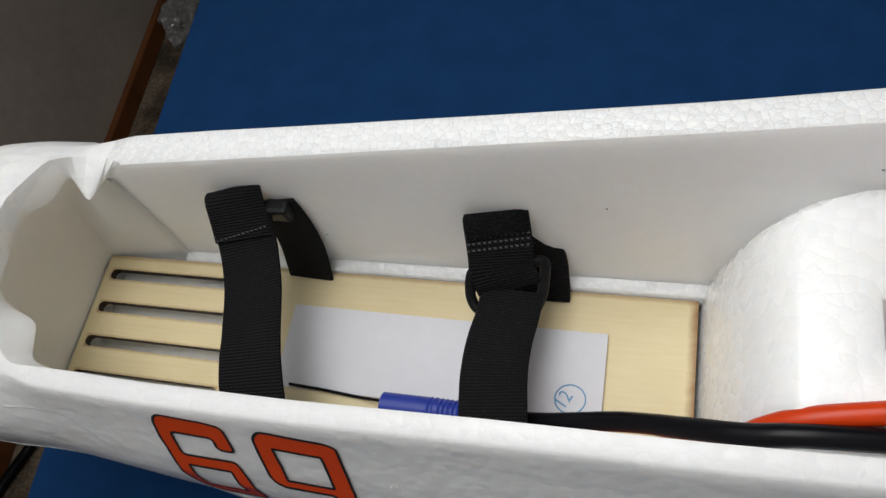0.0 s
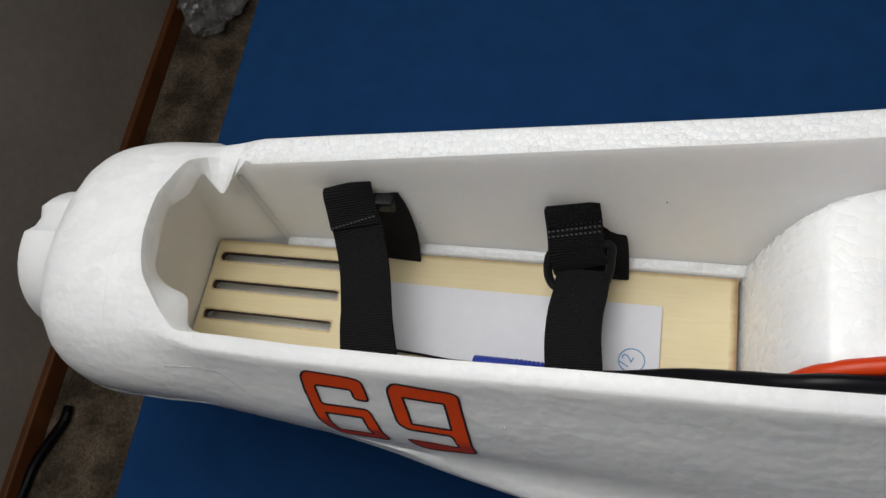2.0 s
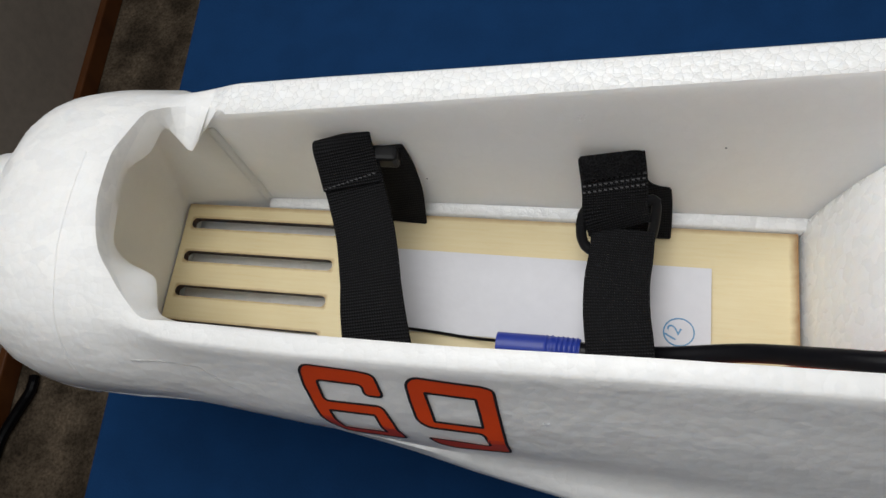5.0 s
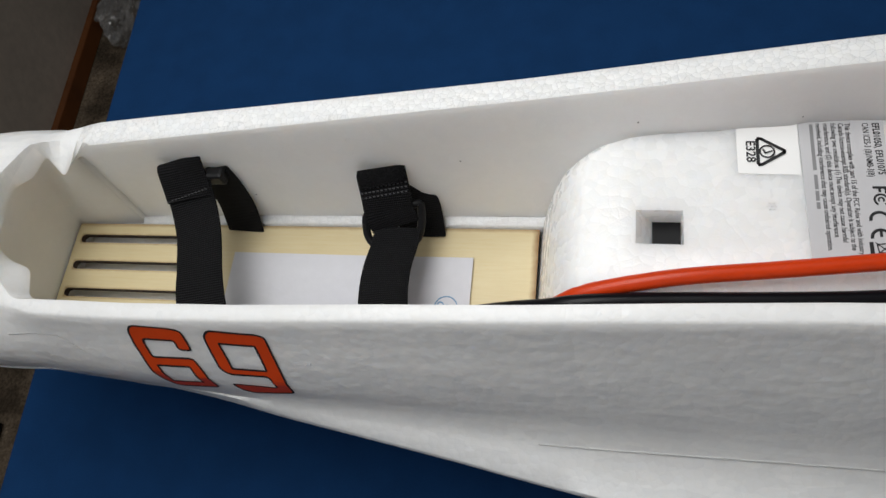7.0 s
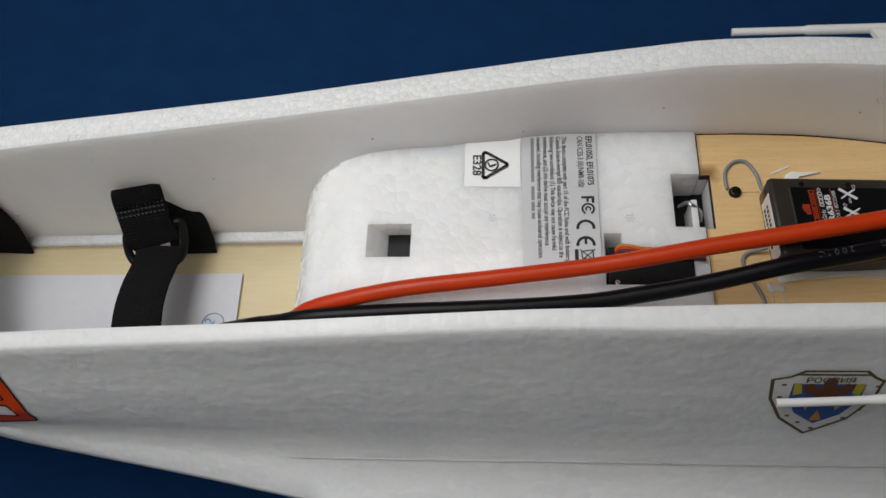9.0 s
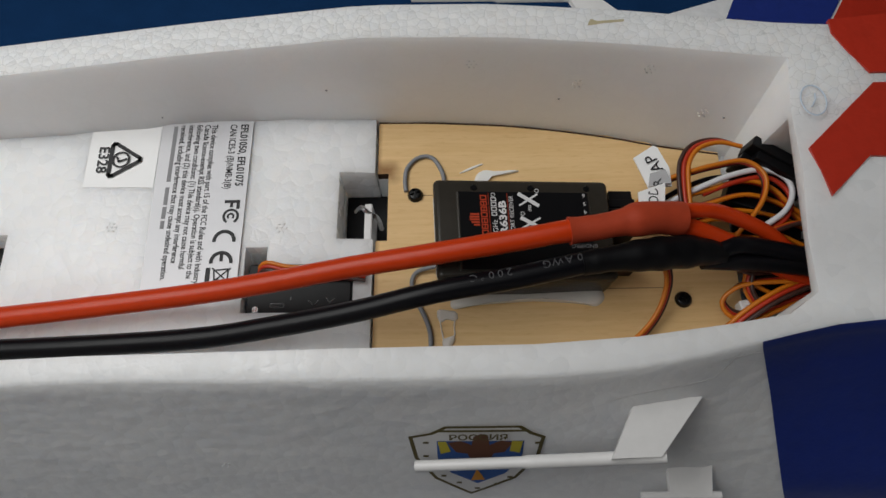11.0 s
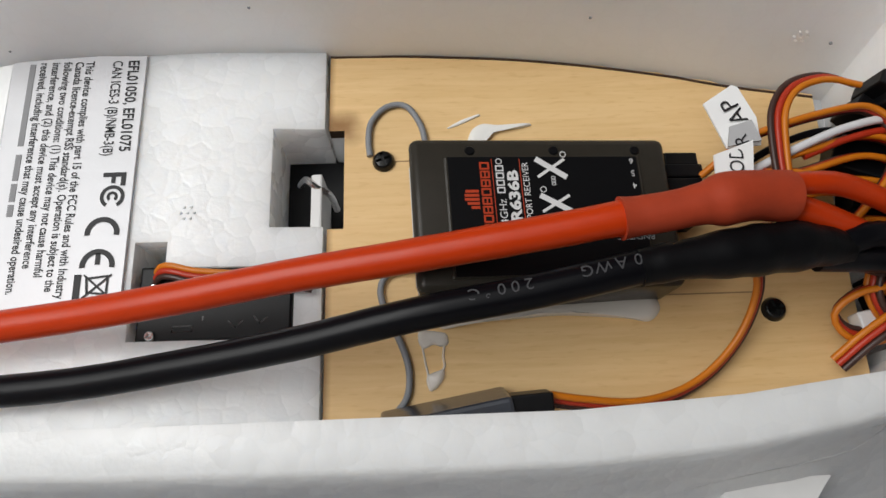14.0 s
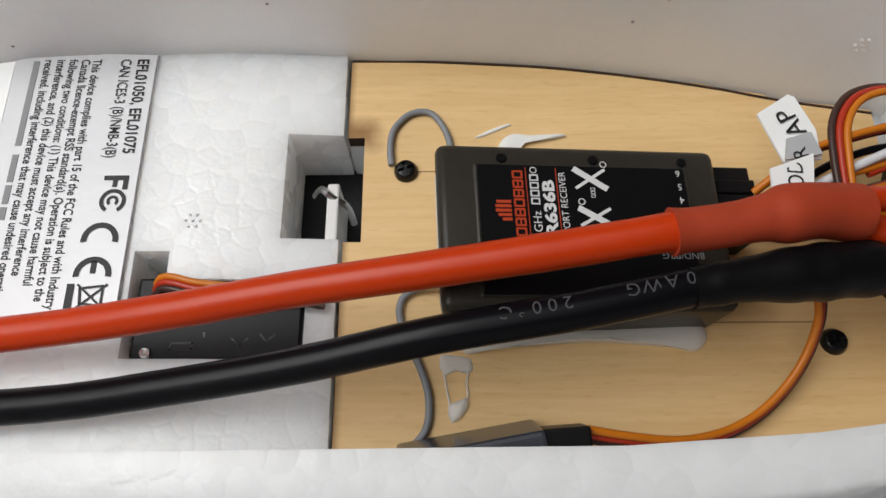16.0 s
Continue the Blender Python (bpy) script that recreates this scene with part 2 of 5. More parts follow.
M["glue_film"] = grainy("thin_clear_glue", (0.92, 0.91, 0.88), 0.15, 400.0, 0.0006, 0.95)
bsdf(M["glue_film"]).inputs["Alpha"].default_value = 0.5
M["screw"] = grainy("black_screw", (0.02, 0.02, 0.02), 0.25, 300.0, 0.0001, 0.9, 0.5, 0.7)
M["steel"] = material("steel", (0.6, 0.6, 0.6), 0.25, 1.0)
M["wire_orange"] = grainy("orange_insulation", (0.68, 0.195, 0.006), 0.4, 300.0, 0.0001, 0.9)
M["wire_red"] = grainy("red_insulation", (0.50, 0.035, 0.010), 0.4, 300.0, 0.0001, 0.9)
M["wire_brown"] = grainy("brown_insulation", (0.055, 0.022, 0.016), 0.4, 300.0, 0.0001, 0.9)
M["wire_white"] = material("white_insulation", (0.72, 0.72, 0.74), 0.4)
M["wire_grey"] = material("grey_insulation", (0.22, 0.23, 0.25), 0.5)
M["thread"] = material("grey_thread", (0.05, 0.05, 0.054), 0.7)
M["seam_brown"] = material("brown_cut", (0.34, 0.20, 0.09), 0.8)
M["glue_white"] = grainy("white_glue", (0.86, 0.85, 0.82), 0.3, 400.0, 0.0004, 0.95)
M["paper_thin"] = grainy("thin_grey_paper", (0.52, 0.52, 0.53), 0.7, 200.0, 0.0003, 0.92)
M["stain"] = material("brown_scuff", (0.50, 0.43, 0.27), 0.8)
M["pen_faint"] = material("faint_blue_pen", (0.62, 0.70, 0.80), 0.8)
M["ink_faint"] = material("faint_ink", (0.065, 0.065, 0.07), 0.6)
M["film"] = material("clear_film", (0.75, 0.75, 0.75), 0.15)
bsdf(M["film"]).inputs["Transmission Weight"].default_value = 0.8


def webbing(name, hooks):
    """Black nylon webbing: ribs across the band, or the fuzzy side."""
    m = material(name, (0.010, 0.010, 0.011), 0.8, 0.0, 0.15)
    c = node(m, "ShaderNodeTexCoord")
    a = node(m, "ShaderNodeTexWave", Scale=330.0, Distortion=0.6, Detail=1.0)
    a.bands_direction = "Y"
    b = node(m, "ShaderNodeTexWave", Scale=420.0, Distortion=0.8, Detail=1.0)
    b.bands_direction = "X"
    v = node(m, "ShaderNodeTexVoronoi", Scale=1700.0)
    for n in (a, b, v):
        wire_up(m, c, "UV", n, "Vector")
    two = mix(m, "MULTIPLY", 0.75, (a, 0), (b, 0))
    src = (v, 0) if hooks else (two, 2)
    r = ramp(m, src[0], src[1], (0.003, 0.003, 0.0035), (0.013, 0.013, 0.014) if hooks else (0.023, 0.023, 0.026), 0.1, 0.95)
    wire_up(m, r, 0, bsdf(m), "Base Color")
    wire_up(m, bump(m, src[0], src[1], 0.9, 0.0006), "Normal", bsdf(m), "Normal")
    return m


M["webbing"] = webbing("nylon_webbing", False)
M["hooks"] = webbing("hook_tape", True)
bsdf(M["hooks"]).inputs["Specular IOR Level"].default_value = 0.05


# ---- mesh helpers: all lengths below are in millimetres ----
K = 0.001


def adopt(ob, parent):
    ob.parent = parent
    ob.matrix_parent_inverse = Matrix.Translation(parent.location).inverted()


def finish(name, bm, mat, parent=None, label="", smooth=None):
    """One mesh object from a bmesh in millimetres."""
    bmesh.ops.scale(bm, vec=(K, K, K), verts=bm.verts)
    me = bpy.data.meshes.new(name)
    bm.normal_update()
    bm.to_mesh(me)
    bm.free()
    for one in (mat if isinstance(mat, (list, tuple)) else (mat,)):
        me.materials.append(one)
    if smooth is not None:
        me.shade_smooth()
        me.set_sharp_from_angle(angle=radians(smooth))
    ob = new(name, me)
    if parent:
        adopt(ob, parent)
    if label:
        ob["label"] = label
    return ob


def part(name, bm, mat, parent, label="", smooth=None):
    return finish(name, bm, mat, parent, label, smooth)


def thing(name, at, label, category, group="", kind=""):
    """An empty at the base of a thing that is made of parts. Its parts keep the place's own axes."""
    ob = new(name)
    ob.empty_display_size = 0.02
    ob.location = Vector(at) * K
    return tagged(ob, label, category, group, kind)


def join(bm, other):
    me = bpy.data.meshes.new("scratch")
    other.to_mesh(me)
    other.free()
    bm.from_mesh(me)
    bpy.data.meshes.remove(me)
    return bm


def box(x0, y0, z0, x1, y1, z1, edge=0.0, steps=2):
    bm = bmesh.new()
    bmesh.ops.create_cube(bm, size=1)
    for v in bm.verts:
        v.co = (x0 + (v.co.x + 0.5) * (x1 - x0), y0 + (v.co.y + 0.5) * (y1 - y0), z0 + (v.co.z + 0.5) * (z1 - z0))
    if edge:
        bmesh.ops.bevel(bm, geom=bm.edges[:], offset=edge, segments=steps, affect="EDGES", profile=0.5)
    return bm


def turn_bm(bm, m):
    bmesh.ops.transform(bm, matrix=m, verts=bm.verts)
    return bm


def move(x=0, y=0, z=0, rx=0, ry=0, rz=0):
    return pose(x, y, z, rx, ry, rz)


def cyl(r, depth, n=24, r2=None, edge=0.0):
    bm = bmesh.new()
    bmesh.ops.create_cone(bm, cap_ends=True, segments=n, radius1=r, radius2=r if r2 is None else r2, depth=depth)
    if edge:
        es = [e for e in bm.edges if abs(e.verts[0].co.z - e.verts[1].co.z) < 1e-6]
        bmesh.ops.bevel(bm, geom=es, offset=edge, segments=2, affect="EDGES", profile=0.5)
    return bm


def rings_mesh(rings, closed=True, caps=True):
    """A skin over rings of equal length."""
    bm = bmesh.new()
    rows = [[bm.verts.new(p) for p in ring] for ring in rings]
    n = len(rows[0])
    for a, b in zip(rows, rows[1:]):
        for i in range(n if closed else n - 1):
            j = (i + 1) % n
            bm.faces.new((a[i], a[j], b[j], b[i]))
    if caps and closed:
        bm.faces.new(rows[0][::-1])
        bm.faces.new(rows[-1])
    bmesh.ops.recalc_face_normals(bm, faces=bm.faces)
    return bm


def smooth_line(points, step=2.0):
    """A smooth line through the points, evenly sampled."""
    p = [Vector(q) for q in points]
    p = [p[0] * 2 - p[1], *p, p[-1] * 2 - p[-2]]
    out = []
    for i in range(1, len(p) - 2):
        a, b, c, d = p[i - 1:i + 3]
        n = max(2, int((c - b).length / step))
        for k in range(n):
            t = k / n
            out.append(0.5 * (2 * b + (c - a) * t + (2 * a - 5 * b + 4 * c - d) * t * t + (3 * b - a - 3 * c + d) * t ** 3))
    return out + [p[-2]]


def frames_along(line, up=(0, 0, 1)):
    """Tangent, side and up along a line, carried without twist."""
    out, side = [], None
    for i, q in enumerate(line):
        t = (line[min(i + 1, len(line) - 1)] - line[max(i - 1, 0)]).normalized()
        if side is None:
            side = t.cross(Vector(up))
            side = side.normalized() if side.length > 1e-4 else Vector((1, 0, 0))
        side = (side - t * side.dot(t)).normalized()
        out.append((t, side, side.cross(t)))
    return out


def tube(points, radius, n=12, step=2.0, shift=(0, 0), wobble=0.0):
    """A round cable through the points; radius is a number or a function of the way from 0 to 1."""
    line = smooth_line(points, step)
    rings = []
    for i, (q, (t, s, u)) in enumerate(zip(line, frames_along(line))):
        w = i / (len(line) - 1)
        r = radius(w) if callable(radius) else radius
        r *= 1 + wobble * noise.noise(q * 0.3)
        c = q + s * shift[0] + u * shift[1]
        rings.append([c + (s * math.cos(2 * math.pi * k / n) + u * math.sin(2 * math.pi * k / n)) * r for k in range(n)])
    return rings_mesh(rings)


def band(points, wide, thick=1.3, step=1.5, wide_end=None):
    """A woven band: its middle line, the direction across it (one for each point) and a thickness; with a strip map in metres."""
    line = smooth_line([p for p, _ in points], step)
    cross = smooth_line([Vector(w) * 40 for _, w in points], step)
    count = len(line)
    cross = [cross[int(i / (count - 1) * (len(cross) - 1))].normalized() for i in range(count)]
    rings, run, way = [], [0.0], 0.0
    for i, q in enumerate(line):
        t = (line[min(i + 1, count - 1)] - line[max(i - 1, 0)]).normalized()
        w = (cross[i] - t * cross[i].dot(t)).normalized()
        u = w.cross(t)
        h, k = (wide + ((wide_end or wide) - wide) * min(1.0, i / (count * 0.55))) / 2, thick / 2
        shape = [(-h, -k * 0.4), (-h + 0.5, -k), (-h * 0.33, -k), (h * 0.33, -k), (h - 0.5, -k), (h, -k * 0.4), (h, k * 0.4), (h - 0.5, k), (h * 0.33, k), (-h * 0.33, k), (-h + 0.5, k), (-h, k * 0.4)]
        rings.append([q + w * a + u * b for a, b in shape])
        if i:
            way += (q - line[i - 1]).length
            run.append(way)
    bm = rings_mesh(rings)
    uv = bm.loops.layers.uv.new("strip")
    bm.verts.ensure_lookup_table()
    n = 12
    for face in bm.faces:
        for loop in face.loops:
            i = loop.vert.index
            a = shape[i % n][0]
            loop[uv].uv = (a * K, run[min(i // n, count - 1)] * K)
    return bm


def prism(outline, z0, z1, edge=0.0):
    """An upright slab over an outline of (x, y)."""
    bm = rings_mesh([[(x, y, z0) for x, y in outline], [(x, y, z1) for x, y in outline]])
    if edge:
        es = [e for e in bm.edges if abs(e.verts[0].co.z - z1) < 1e-6 and abs(e.verts[1].co.z - z1) < 1e-6]
        bmesh.ops.bevel(bm, geom=es, offset=edge, segments=2, affect="EDGES", profile=0.5)
    return bm


def carve(bm, cutters):
    """The bmesh with the cutters taken out of it."""
    def scratch(b):
        me = bpy.data.meshes.new("scratch")
        bmesh.ops.recalc_face_normals(b, faces=b.faces)
        if b.calc_volume(signed=True) < 0:
            bmesh.ops.reverse_faces(b, faces=b.faces)
        b.to_mesh(me)
        b.free()
        return new("scratch", me)
    obs = [scratch(bm)] + [scratch(c) for c in cutters]
    for c in obs[1:]:
        mod = obs[0].modifiers.new("cut", "BOOLEAN")
        mod.operation, mod.solver, mod.object = "DIFFERENCE", "EXACT", c
    bpy.context.view_layer.update()
    got = bpy.data.meshes.new_from_object(obs[0].evaluated_get(bpy.context.evaluated_depsgraph_get()))
    out = bmesh.new()
    out.from_mesh(got)
    for o in obs:
        me = o.data
        bpy.data.objects.remove(o)
        bpy.data.meshes.remove(me)
    bpy.data.meshes.remove(got)
    return out


def lettering(text, size, at, heading, mat, name="lettering", parent=None, width=1.0, align="LEFT", bold=0.0, lift=None):
    """Flat letters in the built-in font; heading: degrees of the baseline about z, at: the start of the baseline."""
    cu = bpy.data.curves.new("scratch", "FONT")
    cu.body, cu.size, cu.align_x = text, size * K, align
    cu.offset, cu.resolution_u = bold * K, 3
    o = new("scratch", cu)
    bpy.context.view_layer.update()
    me = bpy.data.meshes.new_from_object(o.evaluated_get(bpy.context.evaluated_depsgraph_get()))
    bpy.data.objects.remove(o)
    bpy.data.curves.remove(cu)
    me.transform(Matrix.Diagonal((width, 1, 1, 1)))
    me.transform(lift if lift is not None else pose(at[0] * K, at[1] * K, at[2] * K, 0, 0, heading))
    me.materials.clear()
    me.materials.append(mat)
    ob = new(name, me)
    if parent:
        adopt(ob, parent)
    return ob


from mathutils.bvhtree import BVHTree

# ---- room and table ----
def structure(ob, label, category=""):
    return tagged(ob, label, category, kind="structure")


FLOOR_Z, WALL_X, TABLE_Z = -780.0, -982.0, -100.0
SKEW = 2.85  # degrees by which the table and the wall stand askew to the aircraft
structure(finish("floor", box(WALL_X - 260, -1900, FLOOR_Z - 60, 2300, 2200, FLOOR_Z), M["carpet"]), "brown speckled carpet floor of the workroom", "floor")
structure(finish("ceiling", box(WALL_X - 260, -1900, 1750, 2300, 2200, 1810), M["ceiling"]), "plain white plaster ceiling of the workroom", "ceiling")
structure(finish("wall_west", turn_bm(box(-60, -1930, FLOOR_Z, 0, 2170, 1750), move(WALL_X, 0, 0, 0, 0, SKEW)), M["plaster"]), "dull beige plaster wall above a wooden skirting", "wall")
structure(finish("wall_east", box(2240, -1900, FLOOR_Z, 2300, 2200, 1750), M["plaster"]), "dull beige plaster wall", "wall")
structure(finish("wall_north", box(WALL_X - 180, 2140, FLOOR_Z, 2240, 2200, 1750), M["plaster"]), "dull beige plaster wall", "wall")
structure(finish("wall_south", box(WALL_X + 40, -1900, FLOOR_Z, 2240, -1840, 1750), M["plaster"]), "dull beige plaster wall", "wall")
structure(finish("baseboard", turn_bm(box(0, -1890, FLOOR_Z, 14, 2130, FLOOR_Z + 40, 3), move(WALL_X, 0, 0, 0, 0, SKEW)), M["skirting"]), "dark stained wooden skirting board", "skirting")

table = thing("work_table", (500, 150, FLOOR_Z), "work table with a top covered in dark blue felt", "table")
part("tabletop", turn_bm(box(0, -640, TABLE_Z - 28, 1500, 880, TABLE_Z, 2.5), move(-313, 0, 0, 0, 0, SKEW)), M["felt"], table, "dark blue felt table cover")
for lx, ly in ((90, -540), (90, 780), (1410, -540), (1410, 780)):
    part("leg", turn_bm(box(lx - 25, ly - 25, FLOOR_Z, lx + 25, ly + 25, TABLE_Z - 28, 3), move(-313, 0, 0, 0, 0, SKEW)), M["skirting"], table)


# ---- the fuselage's form ----
def table_of(*pairs):
    xs, ys = [a for a, _ in pairs], [b for _, b in pairs]
    return lambda x: float(np.interp(x, xs, ys))


rim_z = table_of((-280, 58), (-203, 60), (-180, 60.5), (-100, 65), (0, 71), (100, 77.4), (150, 80), (180, 80.4), (260, 80), (420, 80))
far_in = table_of((-280, 2), (-203, 4), (-178, 6), (-122, 9), (-68, 12), (0, 15.5), (50, 18.5), (110, 22), (153, 24), (187, 23), (220, 20), (258, 15), (420, 5))
near_in = table_of((-280, -55), (-203, -57), (-178, -60), (-140, -61), (-96, -61), (-45, -60), (0, -59.5), (50, -58.2), (91, -57.4), (146, -57.3), (192, -57.0), (214, -55.6), (233, -53.2), (258, -48), (420, -38))
near_rim = table_of((-280, 5), (-180, 5.5), (-100, 5.5), (0, 5.5), (100, 5.5), (130, 6.4), (170, 6.8), (214, 6.6), (240, 5.0), (420, 4.6))
far_rim = table_of((-280, 11), (-150, 11), (-60, 9.8), (0, 9.4), (150, 10.6), (420, 10.8))
near_low = table_of((-280, -74), (-203, -76), (-150, -80), (-110, -82), (-60, -82.3), (180, -84), (420, -86))
edge_off = table_of((-280, 47), (-203, 49), (-160, 52), (-149, 52.5), (-118, 57.5), (-92, 63.2), (-25, 76), (29, 87.2), (100, 98.5), (180, 103), (248, 111), (305, 129), (420, 165))
edge_z = table_of((-280, 20), (-160, 18), (-92, 12), (29, 4), (248, -6), (420, -8))

belly = table_of((-280, -26), (-150, -26), (-110, -34), (30, -98), (60, -100), (420, -100))


def middle(x):
    return (far_in(x) + near_in(x)) / 2


def near_half(x):
    """The near side's outline from the rim's inner edge down to the keel, as (y, z)."""
    c, z, yi, yl, ye, ze = middle(x), rim_z(x), near_in(x), near_low(x), middle(x) - edge_off(x), edge_z(x)
    yo = yi - near_rim(x)
    out = max(0.0, yl - ye)
    ye = min(ye, yl) if out > 0 else yl
    return [(yi, z), (yo + 0.5, z - 0.1), (yo - 0.5, z - 0.9), (yo - 1.9, z - 5), (yo - 2.8 + (yl - yo + 2.8) * 0.42, z - 5 + (37 - z) * 0.45), (yl + 1.6, 37), (yl - out * 0.055, 28),
            (yl - out * 0.23, 20.5 - out * 0.12), (yl - out * 0.57, ze + 6.5 - out * 0.045), (ye + 1.0, ze + 3), (ye, ze + 1), (ye + 0.6, ze - 1.5), (yl + 8 - out * 0.2, ze - 9),
            (c - 34, -20 + (belly(x) + 26) * 0.5), (c - 30, belly(x) + 4), (c, belly(x))]


def far_half(x):
    """The far side, mirrored about the middle line but for its thicker rim."""
    c = middle(x)
    pts = [(2 * c - y, z) for y, z in near_half(x)]
    yo = far_in(x) + far_rim(x)
    pts[0], pts[1], pts[2], pts[3] = (far_in(x), rim_z(x)), (yo, rim_z(x) - 0.3), (yo + 1.2, rim_z(x) - 1.8), (yo + 2.2, rim_z(x) - 5)
    return pts


def section(x, k=1.0):
    near, far = near_half(x), far_half(x)
    c, top = middle(x), rim_z(x) + (6.0 if x < -150 else 0.0)
    ring = near[::1] + far[-2::-1] + [(c + (far_in(x) - c) * 0.5, top - 1.5), (c, top), (c + (near_in(x) - c) * 0.5, top - 1.5)]
    if x < -178:
        # towards the nose: a round barrel over the flat keel
        w = min(1.0, (-178 - x) / 26)
        for i, (y, z) in enumerate(ring):
            if z > 22:
                d, h = y - c, z - 22
                wide, e = (54, 2.6) if d > 0 else (52, 2.35)
                out = ((abs(d) / wide) ** e + (h / 45) ** e) ** (-1 / e)
                out = 1 + (out - 1) * w
                ring[i] = (c + d * out, 22 + h * out)
    return [(x, c + (y - c) * k, 22 + (z - 22) * k) for y, z in ring]


stations = [(-259 + 42 * w, 0.55 + 0.45 * max(0.0, 1 - (1 - w) ** 2.6) ** 0.385) for w in (0, 0.008, 0.03, 0.07, 0.13, 0.21, 0.31, 0.43, 0.57, 0.72, 0.86, 1.0)]
stations += [(x, 1.0) for x in range(-212, -160, 4)] + [(x, 1.0) for x in range(-158, 425, 9)]
skin = rings_mesh([section(x, k) for x, k in stations])


def ring_cut(corners):
    """The hatch opening as one solid. Each corner has its place at the rim, its place on the floor and, where the lip overhangs, its place under the lip."""
    low, mid, under, lip, rim, top = [], [], [], [], [], []
    for a, b, *c in corners:
        z = rim_z(a[0])
        k = 8.0 / z
        below = Vector(c[0]) if c else Vector(a) * (1 - k) + Vector(b) * k
        edge = Vector(c[1] if len(c) > 1 else a) if c else Vector(a) * (1 - k * 0.93) + Vector(b) * k * 0.93
        low.append((*b, -12.0))
        mid.append((*b, 0.0))
        under.append((*below, z - 8.0))
        lip.append((*edge, z - (7.4 if len(c) != 1 else 3.0)))
        rim.append((*a, z + 0.06))
        top.append((*a, 150.0))
    # rounds the front of the opening
    loops, n = [low, mid, under, lip, rim, top], len(rim)
    finer = [[] for _ in loops]
    for i in range(n):
        in_front = rim[i][0] < -170 and rim[(i + 1) % n][0] < -170
        for loop, out in zip(loops, finer):
            p0, p1, p2, p3 = (Vector(loop[(i + j) % n]) for j in (-1, 0, 1, 2))
            for t in (0.0, 0.33, 0.67) if in_front else (0.0,):
                out.append(tuple(p1 + 0.5 * t * ((p2 - p0) + t * ((2 * p0 - 5 * p1 + 4 * p2 - p3) + t * (3 * p1 - p0 - 3 * p2 + p3)))))
    return rings_mesh(finer)


far_foot = table_of((-180, 4.2), (0, 4.2), (30, 1.2), (50, 1.8), (70, 5), (93, 9.3), (120, 10.6), (153, 11.5), (166, 11.5), (178, 10.4), (190, 8.9), (201, 6.9), (212, 4.0), (223, 0.4), (234, -4.0), (243, -7.0), (260, -8))
hatch = [((-207.5, -4), (-223, -1.5), (-211, 1.0), (-206.5, -4.0)), ((-204, 6.0), (-219, 0.6), (-207, 5.4), (-203.6, 5.0)), ((-195, 9.0), (-206, 1.5), (-200, 6.0), (-197, 0.8)), ((-187, 9.6), (-197, 2.6), (-194, 6.4), (-191.0, -3.0)), ((-178.5, 7.0), (-190, 4.0), (-188.4, 5.6), (-187.8, 5.0))]
hatch += [((x, far_in(x)), (x, far_foot(x))) for x in (-176, -150, -122, -95, -68, -34, 0, 25, 50, 70, 93, 110, 130, 153, 166, 178, 190, 201, 212, 223, 233)]
hatch += [((258, 15), (243, -6.5)), ((257, -1), (247, -10)), ((254, -46), (250, -48)), ((247, -51), (244, -54))]
hatch += [((x, near_in(x)), (x, near_in(x) + 1.5)) for x in (233, 214, 192, 170, 146, 118, 91, 50, 0, -45, -96, -140, -165)]
hatch += [((-179, -60.2), (-185, -58), (-183.5, -60.5), (-181, -58.6)), ((-188, -60), (-195, -57.5), (-191, -60.5), (-187.6, -56.4)), ((-193, -56), (-205, -56), (-199, -60), (-189.6, -52)), ((-196.4, -52.6), (-213, -55), (-204, -58), (-191.6, -46.6)), ((-200, -48), (-219, -53.5), (-208, -55), (-195, -44.2)), ((-203, -44), (-222, -51), (-210.5, -51), (-203, -41.4))]
hatch += [((-206, -37.5), (-223, -44), (-213, -43)), ((-208, -30), (-223, -33), (-214, -31)), ((-209, -21), (-223, -22), (-214.5, -20)), ((-209, -12), (-223, -11), (-214, -9))]
cuts = [ring_cut(hatch), box(240, -45, 30, 345, -0.5, 76.5)]
shell = carve(skin, cuts)
surface = BVHTree.FromBMesh(shell)
assert max(v.co.z for v in shell.verts) < 100

fuselage = thing("model_jet_fuselage", (0, -22, TABLE_Z), "open white foam fuselage of a model jet with its hatch off", "model aircraft")
for face in shell.faces:
    c = face.calc_center_median()
    inner = near_in(c.x) + 0.6 < c.y < far_in(c.x) + 0.6 and c.z < rim_z(c.x) - 1.0 and -222 < c.x < 262 and c.z > -13
    on_rim = face.normal.z > 0.75 and abs(c.z - rim_z(c.x)) < 2.2 and c.x > -182 and c.y > 0
    near_top = face.normal.z > 0.75 and abs(c.z - rim_z(c.x)) < 2.2 and c.x > -182 and c.y < 0
    face.material_index = 2 if on_rim else 3 if near_top else 1 if inner and abs(face.normal.z) < 0.8 else 0
part("foam_shell", shell, [M["foam"], M["foam_smooth"], M["foam_rim"], M["foam_lip"]], fuselage, "white bead-foam shell", 48)

part("corner_ridge", tube([(-187.4, 7.2, 52.5), (-188.4, 6.2, 28), (-189.8, 5.2, 0.5)], 2.4, 12, 4), M["foam_smooth"], fuselage, "", 60)
# nose plug
plug = turn_bm(cyl(33, 34, 40, 29, 3.5), move(0, 0, 0, 0, -90, 0))
for v in plug.verts:
    if v.co.z > 12 and 3 < v.co.y < 10:
        v.co.z -= 3.5
part("nose_plug", turn_bm(plug, move(-257, -26, 27)), M["foam_smooth"], fuselage, "round foam plug at the nose", 40)

